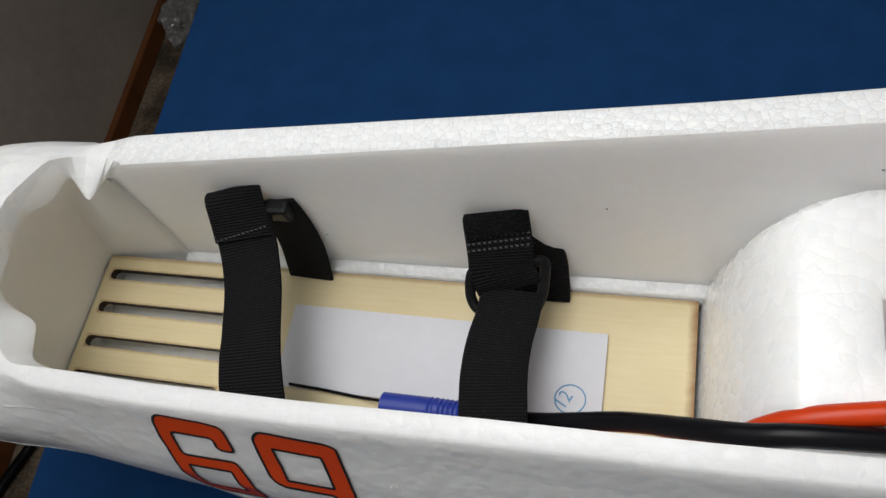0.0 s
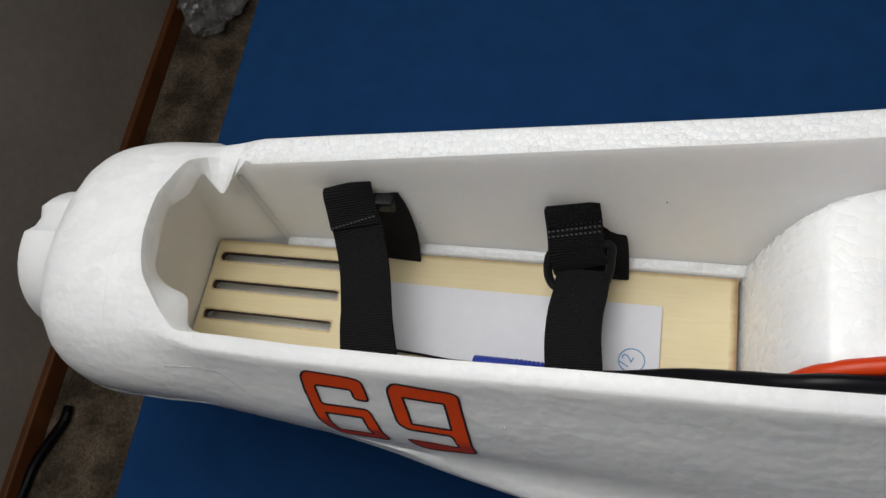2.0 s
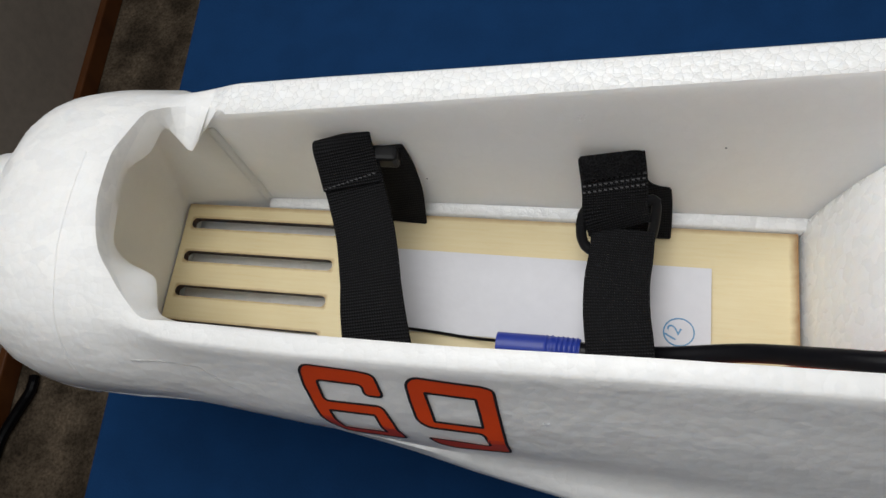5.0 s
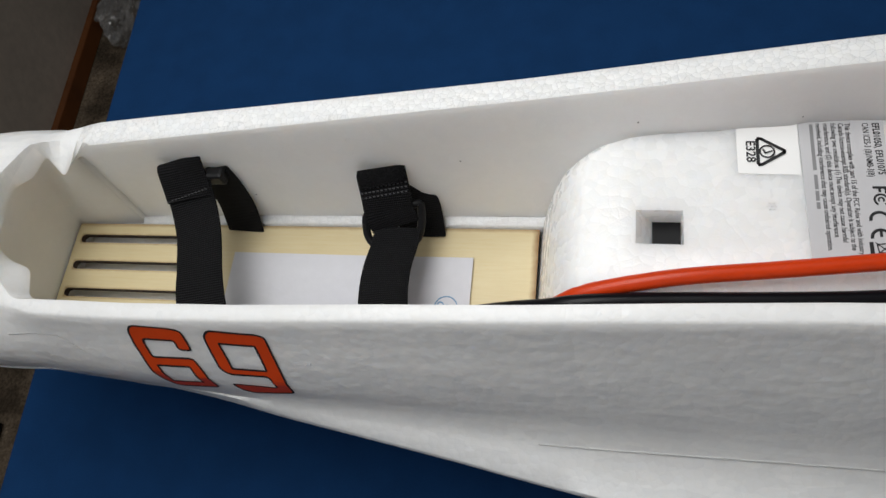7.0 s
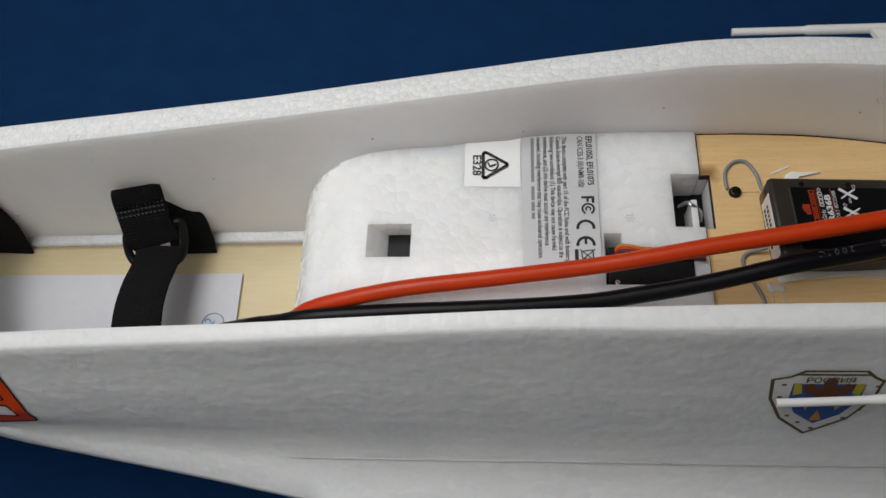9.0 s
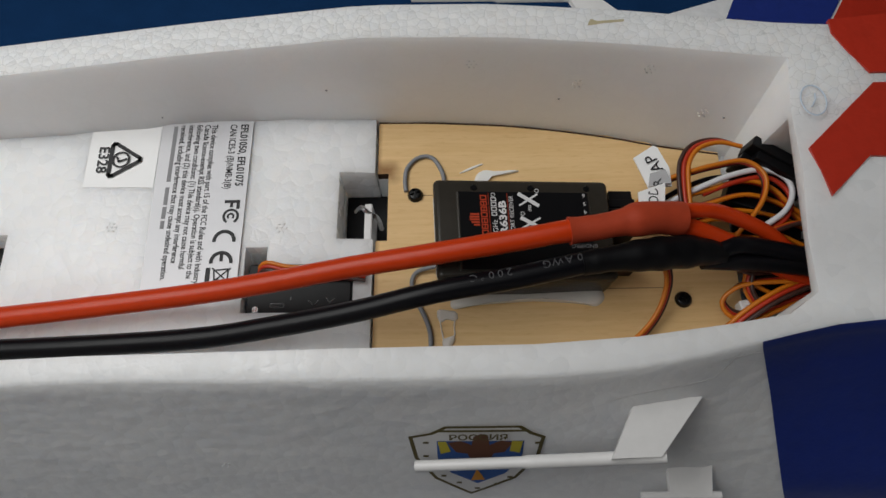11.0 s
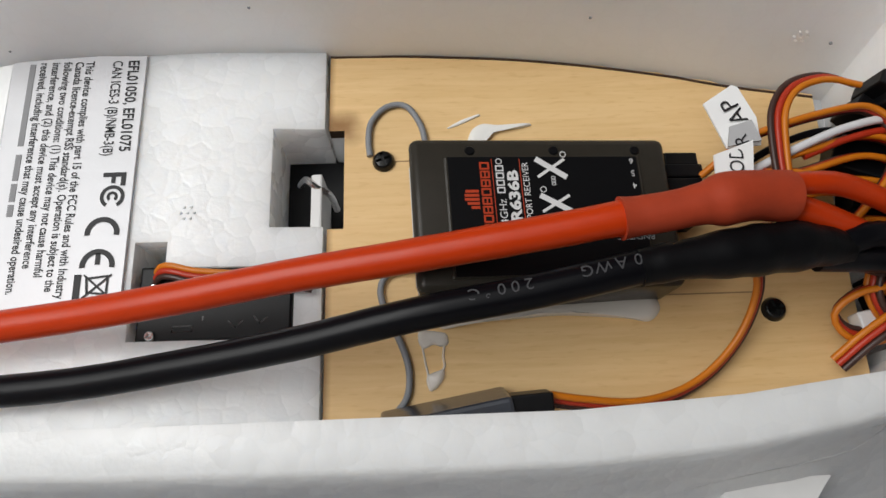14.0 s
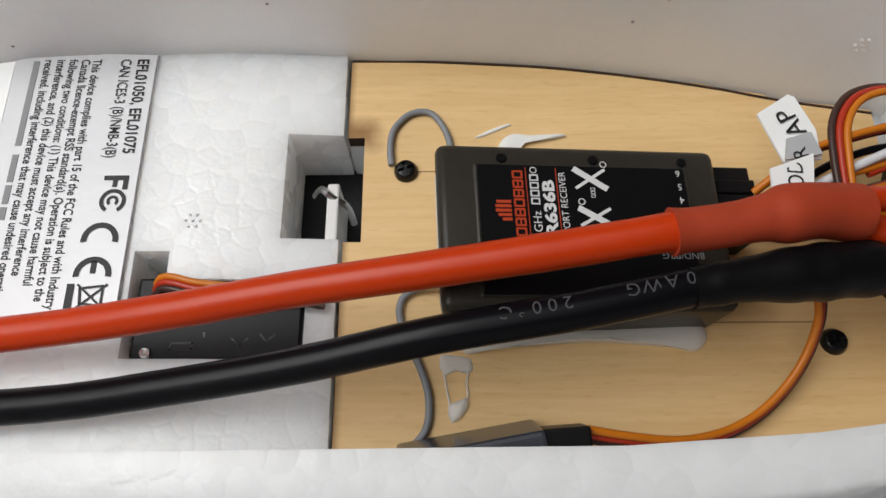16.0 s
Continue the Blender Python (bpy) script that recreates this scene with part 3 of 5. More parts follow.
# seam lines on the skin
for x0, x1, y0 in ((6, 340, -91.5),):
    part("parting_line", tube([(x, y0 + (0 if x > 10 else 0.3), float(np.interp(-y0, [-b[0] for b in near_half(x)][5:11], [b[1] for b in near_half(x)][5:11])) + 0.1) for x in range(x0, x1, 20)], 0.3, 6, 6), M["foam_smooth"], fuselage)


def on_near(x, z, lift=0.25):
    """A place on the near flank at a height z."""
    place, normal, _, _ = surface.ray_cast(Vector((x, -260, z)), Vector((0, 1, 0)))
    return place + normal * lift


def flank_patch(outer, holes=(), lift=0.25):
    """A thin decal that follows the near flank: outlines in (x, z)."""
    bm = bmesh.new()
    edges = []
    for loop in (outer, *holes):
        vs = [bm.verts.new((a, b, 0)) for a, b in loop]
        edges += [bm.edges.new((vs[i], vs[(i + 1) % len(vs)])) for i in range(len(vs))]
    bmesh.ops.triangle_fill(bm, use_beauty=True, use_dissolve=False, edges=edges)
    for z in range(26, 84, 2):
        bmesh.ops.bisect_plane(bm, geom=bm.verts[:] + bm.edges[:] + bm.faces[:], plane_co=(0, z, 0), plane_no=(0, 1, 0))
    for x in range(-140, 200, 3):
        bmesh.ops.bisect_plane(bm, geom=bm.verts[:] + bm.edges[:] + bm.faces[:], plane_co=(x, 0, 0), plane_no=(1, 0, 0))
    for v in bm.verts:
        v.co = on_near(v.co.x, v.co.y, lift)
    bmesh.ops.recalc_face_normals(bm, faces=bm.faces)
    return bm


def rounded(loop, r=1.6, n=4):
    out = []
    for i, p in enumerate(loop):
        p, a, b = Vector(p), Vector(loop[i - 1]), Vector(loop[(i + 1) % len(loop)])
        k = min(r, (a - p).length * 0.45, (b - p).length * 0.45)
        s, e = p + (a - p).normalized() * k, p + (b - p).normalized() * k
        for j in range(n + 1):
            t = j / n
            q = s * (1 - t) ** 2 + p * 2 * t * (1 - t) + e * t * t
            out.append((q.x, q.y))
    return out


def outline(loop, wide, lift):
    """A thin line along a closed loop on the near flank."""
    pts = []
    for p, q in zip(loop, [*loop[1:], loop[0]]):
        p, q = Vector(p), Vector(q)
        m = max(1, int((q - p).length / 1.5))
        if (q - p).length > 1e-3:
            pts += [p + (q - p) * k / m for k in range(m)]
    n = len(pts)
    bm = bmesh.new()
    rows = []
    for i in range(n):
        t = (pts[(i + 1) % n] - pts[i - 1]).normalized()
        s = Vector((-t.y, t.x)) * wide / 2
        rows.append([bm.verts.new(on_near(*(pts[i] + s), lift)), bm.verts.new(on_near(*(pts[i] - s), lift))])
    for i in range(n):
        a, b = rows[i], rows[(i + 1) % n]
        bm.faces.new((a[0], a[1], b[1], b[0]))
    return bm


def vent_mark(at, a, b, small=0.3):
    """A cluster of seven tiny moulding dots on the foam."""
    bm = bmesh.new()
    for k in range(7):
        r = 0 if k == 0 else 1.25
        q = Vector(at) + (Vector(a) * math.cos(k * math.pi / 3) + Vector(b) * math.sin(k * math.pi / 3)) * r
        join(bm, turn_bm(cyl(0.3, small, 6), Matrix.Translation(q)))
    return part("vent_mark", bm, M["foam_deck"], fuselage)


for q in ((127.6, -15.7, 50.78), (81.0, -15.0, 51.6)):
    vent_mark(q, (1, 0, 0), (0, 1, 0))


def far_wall(x, z):
    return far_foot(x) + (far_in(x) - far_foot(x)) * z / rim_z(x)


for x, z in ((208.4, 66.0), (242.2, 61.0), (-69, 55.0), (226, 73.0), (180, 71)):
    vent_mark((x, far_wall(x, z) - 0.02, z), (1, 0, 0), (0, 0.2, 1), 0.2)
for x, z in ((-122, 20), (38, 58), (92, 55), (140, 62), (204, 60), (248, 60), (-28, 40)):
    part("speck", turn_bm(cyl(0.3, 0.3, 6), Matrix.Translation((x, far_wall(x, z), z))), M["ink_grey"], fuselage)
part("parting_line", tube([Vector(p) for p in section(-218.0)[-3:] + section(-218)[:6]], 0.05, 6, 2.0), M["foam_smooth"], fuselage)


for line, width in (([(-196, 48), (-185, 48.8), (-173, 49.5)], 0.16), ([(-173, 49.5), (-165, 43), (-156, 34)], 0.12),
                    ([(232, 76.4), (262, 75.6), (300, 74.6), (338, 74)], 0.12), ([(208, 68.6), (212, 70.2), (222, 71), (231, 71.4), (234, 74), (236, 78)], 0.1)):
    part("parting_line", tube([on_near(x, z, -0.02) for x, z in line], width, 6, 3), M["foam_smooth"], fuselage)
for x, z in ((-72, 46), (62, 55), (118, 46)):
    vent_mark(on_near(x, z, -0.16), (1, 0, 0), (0, 0.35, 0.94), 0.2)
SIX = [(-138.9, 56.6), (-136.6, 59.3), (-121.9, 58.9), (-117.2, 58.1), (-116.1, 49.4), (-121.5, 49.2), (-121.5, 53.4), (-134.8, 53.1), (-134.5, 44.6), (-117.2, 45.6), (-114.4, 38), (-112.5, 30.6), (-131.5, 27.4), (-136.0, 32.5), (-138.2, 40.5), (-139.3, 49.8)]
SIX_HOLE = [(-133.8, 40.8), (-120.1, 41.6), (-118.0, 33.4), (-131.6, 31.2)]
NINE = [(-108.7, 56.6), (-106.2, 59.3), (-88.0, 58.9), (-85.1, 58.0), (-84.6, 50.7), (-83.9, 44.0), (-82.2, 30.6), (-98.7, 28.4), (-103.2, 30.0), (-105.7, 34.6), (-100.2, 34.6), (-87.4, 33.9), (-89.0, 40.0), (-104.5, 40.0), (-107.6, 42.0), (-108.5, 49.2)]
NINE_HOLE = [(-103.8, 53.8), (-90.1, 53.7), (-89.1, 42.6), (-102.5, 42.6)]
for outer, hole in ((SIX, SIX_HOLE), (NINE, NINE_HOLE)):
    a, b = rounded(outer, 1.7), rounded(hole, 0.3)
    digit = part("number_decal", flank_patch(a, [b], 0.25), M["decal_red"], fuselage, "orange-red number with a black outline")
    part("black_outline", join(outline(a, 0.8, 0.32), outline(b, 0.8, 0.32)), M["ink"], digit)

# shield decal
SHIELD = [(163.4, 58.6), (168.5, 60.0), (172.0, 62.6), (189.6, 62.5), (192.4, 59.8), (195.4, 58.0), (194.4, 50.0), (189.2, 41.2), (178.0, 33.6), (169.0, 41.0), (164.4, 50.0)]


def shrunk(loop, k):
    cx, cz = sum(p[0] for p in loop) / len(loop), sum(p[1] for p in loop) / len(loop)
    return [(cx + (a - cx) * k, cz + (b - cz) * k) for a, b in loop]


shield = part("shield_decal", flank_patch(SHIELD, (), 0.2), M["gold"], fuselage, "shield emblem in white, gold and blue")
part("shield_border", flank_patch(shrunk(SHIELD, 0.935), (), 0.3), M["white_plastic"], shield)
part("shield_field", flank_patch([(170.0, 57.0), (190.5, 56.8), (190.2, 50.0), (186.4, 43.6), (179.6, 39.2), (173, 44.0), (170.0, 50)], (), 0.4), M["shield_blue"], shield)
part("shield_emblem", flank_patch([(172.6, 56.4), (175.6, 57.2), (178.2, 55.4), (178.6, 58.8), (180.4, 60.0), (182, 58.8), (182.4, 55.4), (185, 57.2), (188.0, 56.4), (186, 52.6), (183.4, 52.0), (182.4, 48.6), (180.3, 46.6), (178.2, 48.6), (177.2, 52.0), (174.5, 52.6)], (), 0.5), M["shield_red"], shield)
for pts, m_ in (([(170.2, 57.0), (172.2, 57.0), (173.2, 53.0), (170.8, 52.0)], "yellow_ink"), ([(187.6, 57.0), (190.2, 56.8), (189.6, 52.2), (187.2, 53.0)], "yellow_ink"), ([(174, 48.6), (176.4, 48.0), (176.0, 45.4)], "yellow_ink"), ([(183.6, 48.0), (186.2, 48.4), (184.4, 45.4)], "yellow_ink"), ([(178.0, 40.8), (181.4, 41.0), (180.6, 43.4), (179.4, 45.6)], "amber_ink"),
                ([(171.4, 61.6), (191, 61.4), (191.6, 60.6), (170.4, 60.8)], "gold"), *[([(x, z), (x + 1.3, z), (x + 1.3, z - 0.8), (x, z - 0.8)], "gold") for x, z in ((166.8, 57.0), (193.0, 56.4), (166.6, 51.6), (193.0, 50.6), (167.6, 47.4), (190.6, 46.4), (170.6, 43.2), (187.0, 42.6), (174.4, 40.2), (183.8, 39.6), (178.9, 37.6))]):
    part("shield_mark", flank_patch(pts, (), 0.55), M[m_], shield)
base = on_near(172.8, 58.2, 0.95)
slope = math.degrees(math.atan2(12.4, 29))
lettering("РОССИЯ", 3.2, None, 0, M["gold"], "country_name", shield, 1.02, bold=0.08, lift=Matrix.Translation(base * K) @ pose(0, 0, 0, 90 - slope, 0, 0))

part("rim_stain", prism(rounded([(209.5, 26.0), (213, 26.6), (219, 27.2), (219, 27.8), (212, 27.4), (210.5, 28.2)], 0.5), 79.7, 80.12), M["stain"], fuselage, "brown scuff on the foam rim")
pen = [(262.0 + 3.0 * math.cos(a_), 2.5 + 4.2 * math.sin(a_), 80.02) for a_ in [2 * math.pi * k / 24 for k in range(26)]]
part("pen_circle", tube(pen, 0.22, 5, 0.8), M["pen_faint"], fuselage, "faint blue pen mark")
part("pen_stroke", tube([(261.2, 0.6, 80.02), (262.4, 2.6, 80.02), (262.6, 4.4, 80.02)], 0.22, 5, 0.8), M["pen_faint"], fuselage)
# coloured paint at the rear
BLUE_EDGE = table_of((0, 283), (14, 270), (24, 261.5), (37, 256), (63, 246.5), (78, 240.5), (90, 237))
bm = bmesh.new()
grid = []
for zi in [79.6, 78.5, 77, 75, 70, 65, 60, 55, 50, 45, 40, 37, 33, 30, 27, 24, 20, 16, 12, 9]:
    line = []
    for k in range(14):
        x = BLUE_EDGE(zi) + (350 - BLUE_EDGE(zi)) * k / 13
        line.append(bm.verts.new(on_near(x, zi, 0.35)))
    grid.append(line)
for a, b in zip(grid, grid[1:]):
    for i in range(13):
        bm.faces.new((a[i], b[i], b[i + 1], a[i + 1]))
part("blue_paint", bm, M["paint_blue"], fuselage, "dark blue paint on the flank", 60)
for outline_pts in ([(270, 22), (273, 16), (277, 10), (420, 10), (420, 40), (270, 26)], [(277, 7), (258.5, -10.5), (261.5, -23), (272, -13), (420, -20), (420, 7)]):
    part("red_paint", prism(outline_pts, 79.0, 80.35), M["paint_red"], fuselage, "red paint with a ragged edge")


def far_patch(loop, lift):
    bm = bmesh.new()
    bm.faces.new([bm.verts.new((x, y, 0)) for x, y in loop])
    for y in range(30, 130, 6):
        bmesh.ops.bisect_plane(bm, geom=bm.verts[:] + bm.edges[:] + bm.faces[:], plane_co=(0, y, 0), plane_no=(0, 1, 0))
    for x in range(250, 420, 20):
        bmesh.ops.bisect_plane(bm, geom=bm.verts[:] + bm.edges[:] + bm.faces[:], plane_co=(x, 0, 0), plane_no=(1, 0, 0))
    for v in bm.verts:
        pts = far_half(v.co.x)[4:11]
        v.co.z = float(np.interp(v.co.y, [p[0] for p in pts], [p[1] for p in pts])) + lift
    bmesh.ops.recalc_face_normals(bm, faces=bm.faces)
    return bm


part("blue_paint", far_patch([(272, 46), (280, 92), (285, 103), (300, 108.5), (316, 114.5), (337, 120), (293, 46)], 0.5), M["paint_blue"], fuselage, "dark blue paint on the strake")
part("red_paint", far_patch([(293, 46), (336, 116), (418, 140), (418, 46)], 0.5), M["paint_red"], fuselage, "red paint on the strake")

def arc_strip(cx, cy, r0, r1, a0, a1, z, n=18):
    bm = bmesh.new()
    rows = []
    for k in range(n + 1):
        a = radians(a0 + (a1 - a0) * k / n)
        rows.append([bm.verts.new((cx + r * math.cos(a), cy + r * math.sin(a), z)) for r in (r0, r1)])
    for p, q in zip(rows, rows[1:]):
        bm.faces.new((p[0], p[1], q[1], q[0]))
    return bm


def flat(x0, y0, x1, y1, z):
    bm = bmesh.new()
    bm.faces.new([bm.verts.new(p) for p in ((x0, y0, z), (x1, y0, z), (x1, y1, z), (x0, y1, z))])
    return bm


# ---- deck, plates and paper inside the fuselage ----
deck_top, deck_low = [], []
for t_, l_ in (((19.6, -59), (0, -59)), ((20, -45), (0, -40)), ((20.2, -28), (0, -25)), ((20.4, -16), (0, -12)), ((20.8, -7), (0, -4)), ((21.8, 1), (0, 2)), ((24.2, 5.6), (0.3, 4)), ((28.4, 9.2), (3, 5.4)), ((36, 11.8), (10, 6)), ((52, 14.0), (30, 8)), ((70, 16.2), (60, 10)), ((93, 18.6), (90, 12)), ((120, 20), (120, 14)), ((152.5, 20.5), (152.5, 15)), ((152.5, -60), (152.5, -60))):
    deck_top.append((*t_, 52.5 - (t_[0] - 30) * 0.018))
    deck_low.append((*l_, -8.0))
deck_rings = [deck_low]
for h, k in ((0.35, 0.18), (0.62, 0.36), (0.80, 0.54), (0.91, 0.72), (0.975, 0.88)):
    deck_rings.append([(q[0] + (p[0] - q[0]) * k, q[1] + (p[1] - q[1]) * (k * 0.4 + h * 0.6), q[2] + (p[2] - q[2]) * h) for p, q in zip(deck_top, deck_low)])
deck = rings_mesh([*deck_rings, deck_top])
bmesh.ops.bisect_plane(deck, geom=deck.verts[:] + deck.edges[:] + deck.faces[:], plane_co=(130, 0, 0), plane_no=(1, 0, 0))
for v in deck.verts:
    if v.co.x > 152 and v.co.z > 40:
        v.co.z = 48.7
deck = carve(deck, [rings_mesh([[(43.5, -29.5, 42.5), (53, -29.5, 42.5), (53, -17, 42.5), (43.5, -17, 42.5)], [(33, -29.5, 60), (53, -29.5, 60), (53, -17, 60), (33, -17, 60)]]), box(142.6, -18.6, 14, 170, 1.8, 60), box(118.5, -39.8, 20, 147.6, -26.2, 60), box(118.5, -27, 30, 124.4, -21.3, 60)])
part("foam_deck", deck, M["foam_deck"], fuselage, "white foam deck with three cut-outs", 40)
# Black floors put the shade of the deep cut-outs into colour.
part("cut_out_dark_floor", box(43.4, -29.4, 40, 52.9, -17.1, 43.2), M["black_plastic_and_shade"], fuselage)
part("cut_out_dark_floor", box(141, -20, 28, 157, 3, 33), M["black_plastic_and_shade"], fuselage)
part("cut_out_wall", box(156.3, -21, 26, 161, 3, 44.3, 0.6), M["foam_smooth"], fuselage)
part("cut_out_wall", box(152.7, 2.0, 26, 156.2, 4.5, 44.3, 0.6), M["foam_smooth"], fuselage)


def plate(outline_pts, z0, z1, slots, face_mat, name, label):
    """A laser-cut plywood plate: pale faces, charred edges."""
    bm = prism(outline_pts, z0, z1)
    if slots:
        bm = carve(bm, slots)
    for f in bm.faces:
        f.material_index = 0 if abs(f.normal.z) > 0.7 else 1
    return part(name, bm, [face_mat, M["burnt_and_gap"]], fuselage, label)


def slot(x0, x1, y, r=2.1):
    pts = [(x0 + r - r * math.sin(a), y + r * math.cos(a)) for a in [math.pi * k / 8 for k in range(9)]]
    pts += [(x1 - r + r * math.sin(a), y - r * math.cos(a)) for a in [math.pi * k / 8 for k in range(9)]]
    return prism(pts, -20, 20)


slots = [slot(-219.5, -158.5, y) for y in (-8.0, -21.6, -35.4, -49.0)]
plate([(-222.4, 0), (0, 0), (0, -56), (-222.4, -56)], -3.2, 0, slots, M["ply"], "battery_plate", "pale plywood battery plate with charred slots")
part("foam_ledge", rings_mesh([[(x, 0.4, -8), (x, 0.4, h - 0.5), (x, 0.9, h), (x, 5 + (x + 190) * 0.008, h + 0.6), (x, 5 + (x + 190) * 0.008, -8)] for x, h in ((-189, -0.8), (-170, 0.2), (-150, 1.0), (-110, 2.0), (-60, 2.0), (-0.4, 2.3), (3.2, 2.4))]), M["foam_ledge"], fuselage, "beaded foam ledge beside the plate", 50)
part("paper_sheet", rings_mesh([[(-137, -13.6, z), (-80, -13.9, z), (-26.8, -14.2, z + 0.9), (-26.6, -43, z + 0.9), (-80, -43.2, z), (-137, -43.5, z)] for z in (0.1, 0.6)]), M["paper"], fuselage, "white paper sheet with a blue circled number")
circle = [(-36.4 + 4.7 * math.cos(a), -36.4 + 4.5 * math.sin(a), 1.35) for a in [2 * math.pi * k / 28 for k in range(30)]]
part("pen_circle", tube(circle, 0.26, 5, 0.8), M["ink_blue"], fuselage)
lettering("12", 6.2, (-38.0, -40.2, 1.5), 62, M["ink_blue"], "pen_number", fuselage, 0.9)
edge_xs = (153.2, 166, 178, 190, 201, 212, 223, 233)
wall_line = [(x, far_wall(x, 47.4)) for x in edge_xs]
wall_line.append((249.6, 6.4))
plate([(x, y + 0.5) for x, y in wall_line] + [(249.6, -50), (244, -56), (152.9, -60)], 44.4, 47.4,
      [box(140, -18.6, 30, 156.2, 2.0, 60)], M["ply_deck"], "receiver_plate", "birch plywood receiver plate with a charred edge")
for y in (-5.0, -33.4):
    part("cut_line", box(162 if y > -10 else 208, y - 0.14, 47.0, 172 if y > -10 else 232, y + 0.14, 47.42), M["seam_brown"], fuselage)

# Dark tube along the wall; its colour stands in for shade in the gap.
part("plate_gap_shade", tube([(x, y - 0.1, 47.35) for x, y in wall_line], 0.32, 6, 4), M["burnt_and_gap"], fuselage, "dark strip in place of the shaded gap along the wall")
# label sheet with its printing on the deck
part("label_sheet", prism([(91.0, 18.6), (117.4, 17.6), (117.2, -33.5), (91.6, -33.6)], 51.0, 51.75), M["sticker"], fuselage, "glossy silver label with small black print")
part("label_sheet", rings_mesh([[(71, 17.4, 51), (90.8, 18.4, 51), (90.8, -3.0, 51), (71, -2.6, 51)], [(71, 17.4, 51.86), (90.8, 18.4, 51.5), (90.8, -3.0, 51.5), (71, -2.6, 51.86)]]), M["white_sticker"], fuselage, "white sticker with a triangle mark")
PRINT_Z = 51.85
lines = [("EFL01050, EFL01075", 114.0, 3.0, 0.79, 0.07), ("CAN ICES-3 (B)/NMB-3(B)", 110.9, 2.75, 0.68, 0.03), ("This device complies with part 15 of the FCC Rules and with Industry", 105.6, 2.3, 0.745, 0.035),
         ("Canada licence-exempt RSS standard(s). Operation is subject to the", 103.5, 2.3, 0.745, 0.035), ("following two conditions: (1) This device may not cause harmful", 101.2, 2.3, 0.745, 0.035),
         ("interference, and (2) this device must accept any interference", 98.9, 2.3, 0.745, 0.035), ("received, including interference that may cause undesired operation.", 96.6, 2.3, 0.745, 0.035)]
for text, x, size, wide, bold in lines:
    lettering(text, size, (x, 16.7, PRINT_Z), -90, M["ink"], "print_line", fuselage, wide, bold=bold)
for y0, y1 in ((16.4, -1.4), (-3.2, -8.6), (-9.2, -12.8), (-13.4, -15.8)):
    part("print_bar", box(94.5, y1, PRINT_Z - 0.1, 95.6, y0, PRINT_Z), M["ink_grey"], fuselage)


# mark of two letters: an F with nested C arcs
mark = join(flat(111.6, -8.4, 115.9, -7.5, PRINT_Z), flat(115.0, -10.2, 115.9, -8.4, PRINT_Z))
join(mark, flat(113.2, -9.7, 114.0, -8.4, PRINT_Z))
join(mark, arc_strip(113.7, -12.4, 1.6, 2.3, -60, 240, PRINT_Z))
join(mark, arc_strip(113.7, -12.4, 0.5, 1.05, -50, 230, PRINT_Z))
part("approval_mark", mark, M["ink"], fuselage)
part("approval_mark", arc_strip(112.6, -19.6, 2.2, 3.2, -8, 188, PRINT_Z), M["ink"], fuselage)
part("approval_mark", join(arc_strip(112.4, -25.8, 2.2, 3.2, -8, 188, PRINT_Z), flat(111.95, -25.6, 112.85, -23.4, PRINT_Z)), M["ink"], fuselage)
part("black_bar", flat(108.6, -33.0, 109.8, -27.4, PRINT_Z + 0.05), M["ink"], fuselage)


def stroke_loop(pts, r, closed=True):
    bm = bmesh.new()
    n = len(pts)
    for i in range(n if closed else n - 1):
        a, b = Vector(pts[i]), Vector(pts[(i + 1) % n])
        t = (b - a).normalized()
        s = Vector((-t.y, t.x, 0)) * r
        a, b = a - t * r * 0.6, b + t * r * 0.6
        bm.faces.new([bm.verts.new(p) for p in (a + s, a - s, b - s, b + s)])
    return bm


TZ = 52.0
bz = PRINT_Z + 0.05
bin_mark = stroke_loop([(110.8, -28.2, bz), (111.1, -30.8, bz), (114.6, -31.2, bz), (114.6, -27.8, bz)], 0.2)
join(bin_mark, stroke_loop([(110.4, -27.6, bz + 0.02), (115.2, -31.8, bz + 0.02)], 0.18, False))
join(bin_mark, stroke_loop([(110.4, -31.8, bz + 0.03), (115.2, -27.6, bz + 0.03)], 0.18, False))
part("bin_mark", bin_mark, M["ink"], fuselage)
tri = stroke_loop([(78.0, 11.0, TZ), (77.6, 10.4, TZ), (77.6, 1.2, TZ), (78.0, 0.6, TZ), (78.8, 0.8, TZ), (86.0, 5.4, TZ), (86.0, 6.2, TZ), (78.8, 10.9, TZ)], 0.55)
join(tri, arc_strip(80.6, 5.8, 2.0, 2.6, 0, 360, TZ + 0.02, 24))
join(tri, stroke_loop([(79.4, 6.6, TZ + 0.02), (80.0, 5.2, TZ + 0.02), (82.2, 6.0, TZ + 0.02)], 0.3, False))
part("triangle_mark", tri, M["ink"], fuselage)
lettering("E328", 4.2, (74.0, 10.2, TZ), -90, M["ink"], "print_line", fuselage, 1.02, bold=0.08)

# ---- probes on the flanks ----
probe = part("probe_boom", tube([(165.0, -79.2, 55.2), (192, -79.0, 60.0), (221, -78.6, 64.4)], lambda w: 1.35 + 0.25 * (w > 0.45), 12, 1.2), M["white_plastic"], fuselage, "white plastic air-data boom", 50)
fin = rings_mesh([[(208.8, -79.2, 66.2), (219.6, -78.9, 66.4), (230, -66.0, 66.8), (215.2, -66.2, 66.8)], [(208.8, -79.2, 64.4), (219.6, -78.9, 64.6), (230, -66.0, 65.0), (215.2, -66.2, 65.0)]])
part("probe_strut", fin, M["white_plastic"], fuselage)
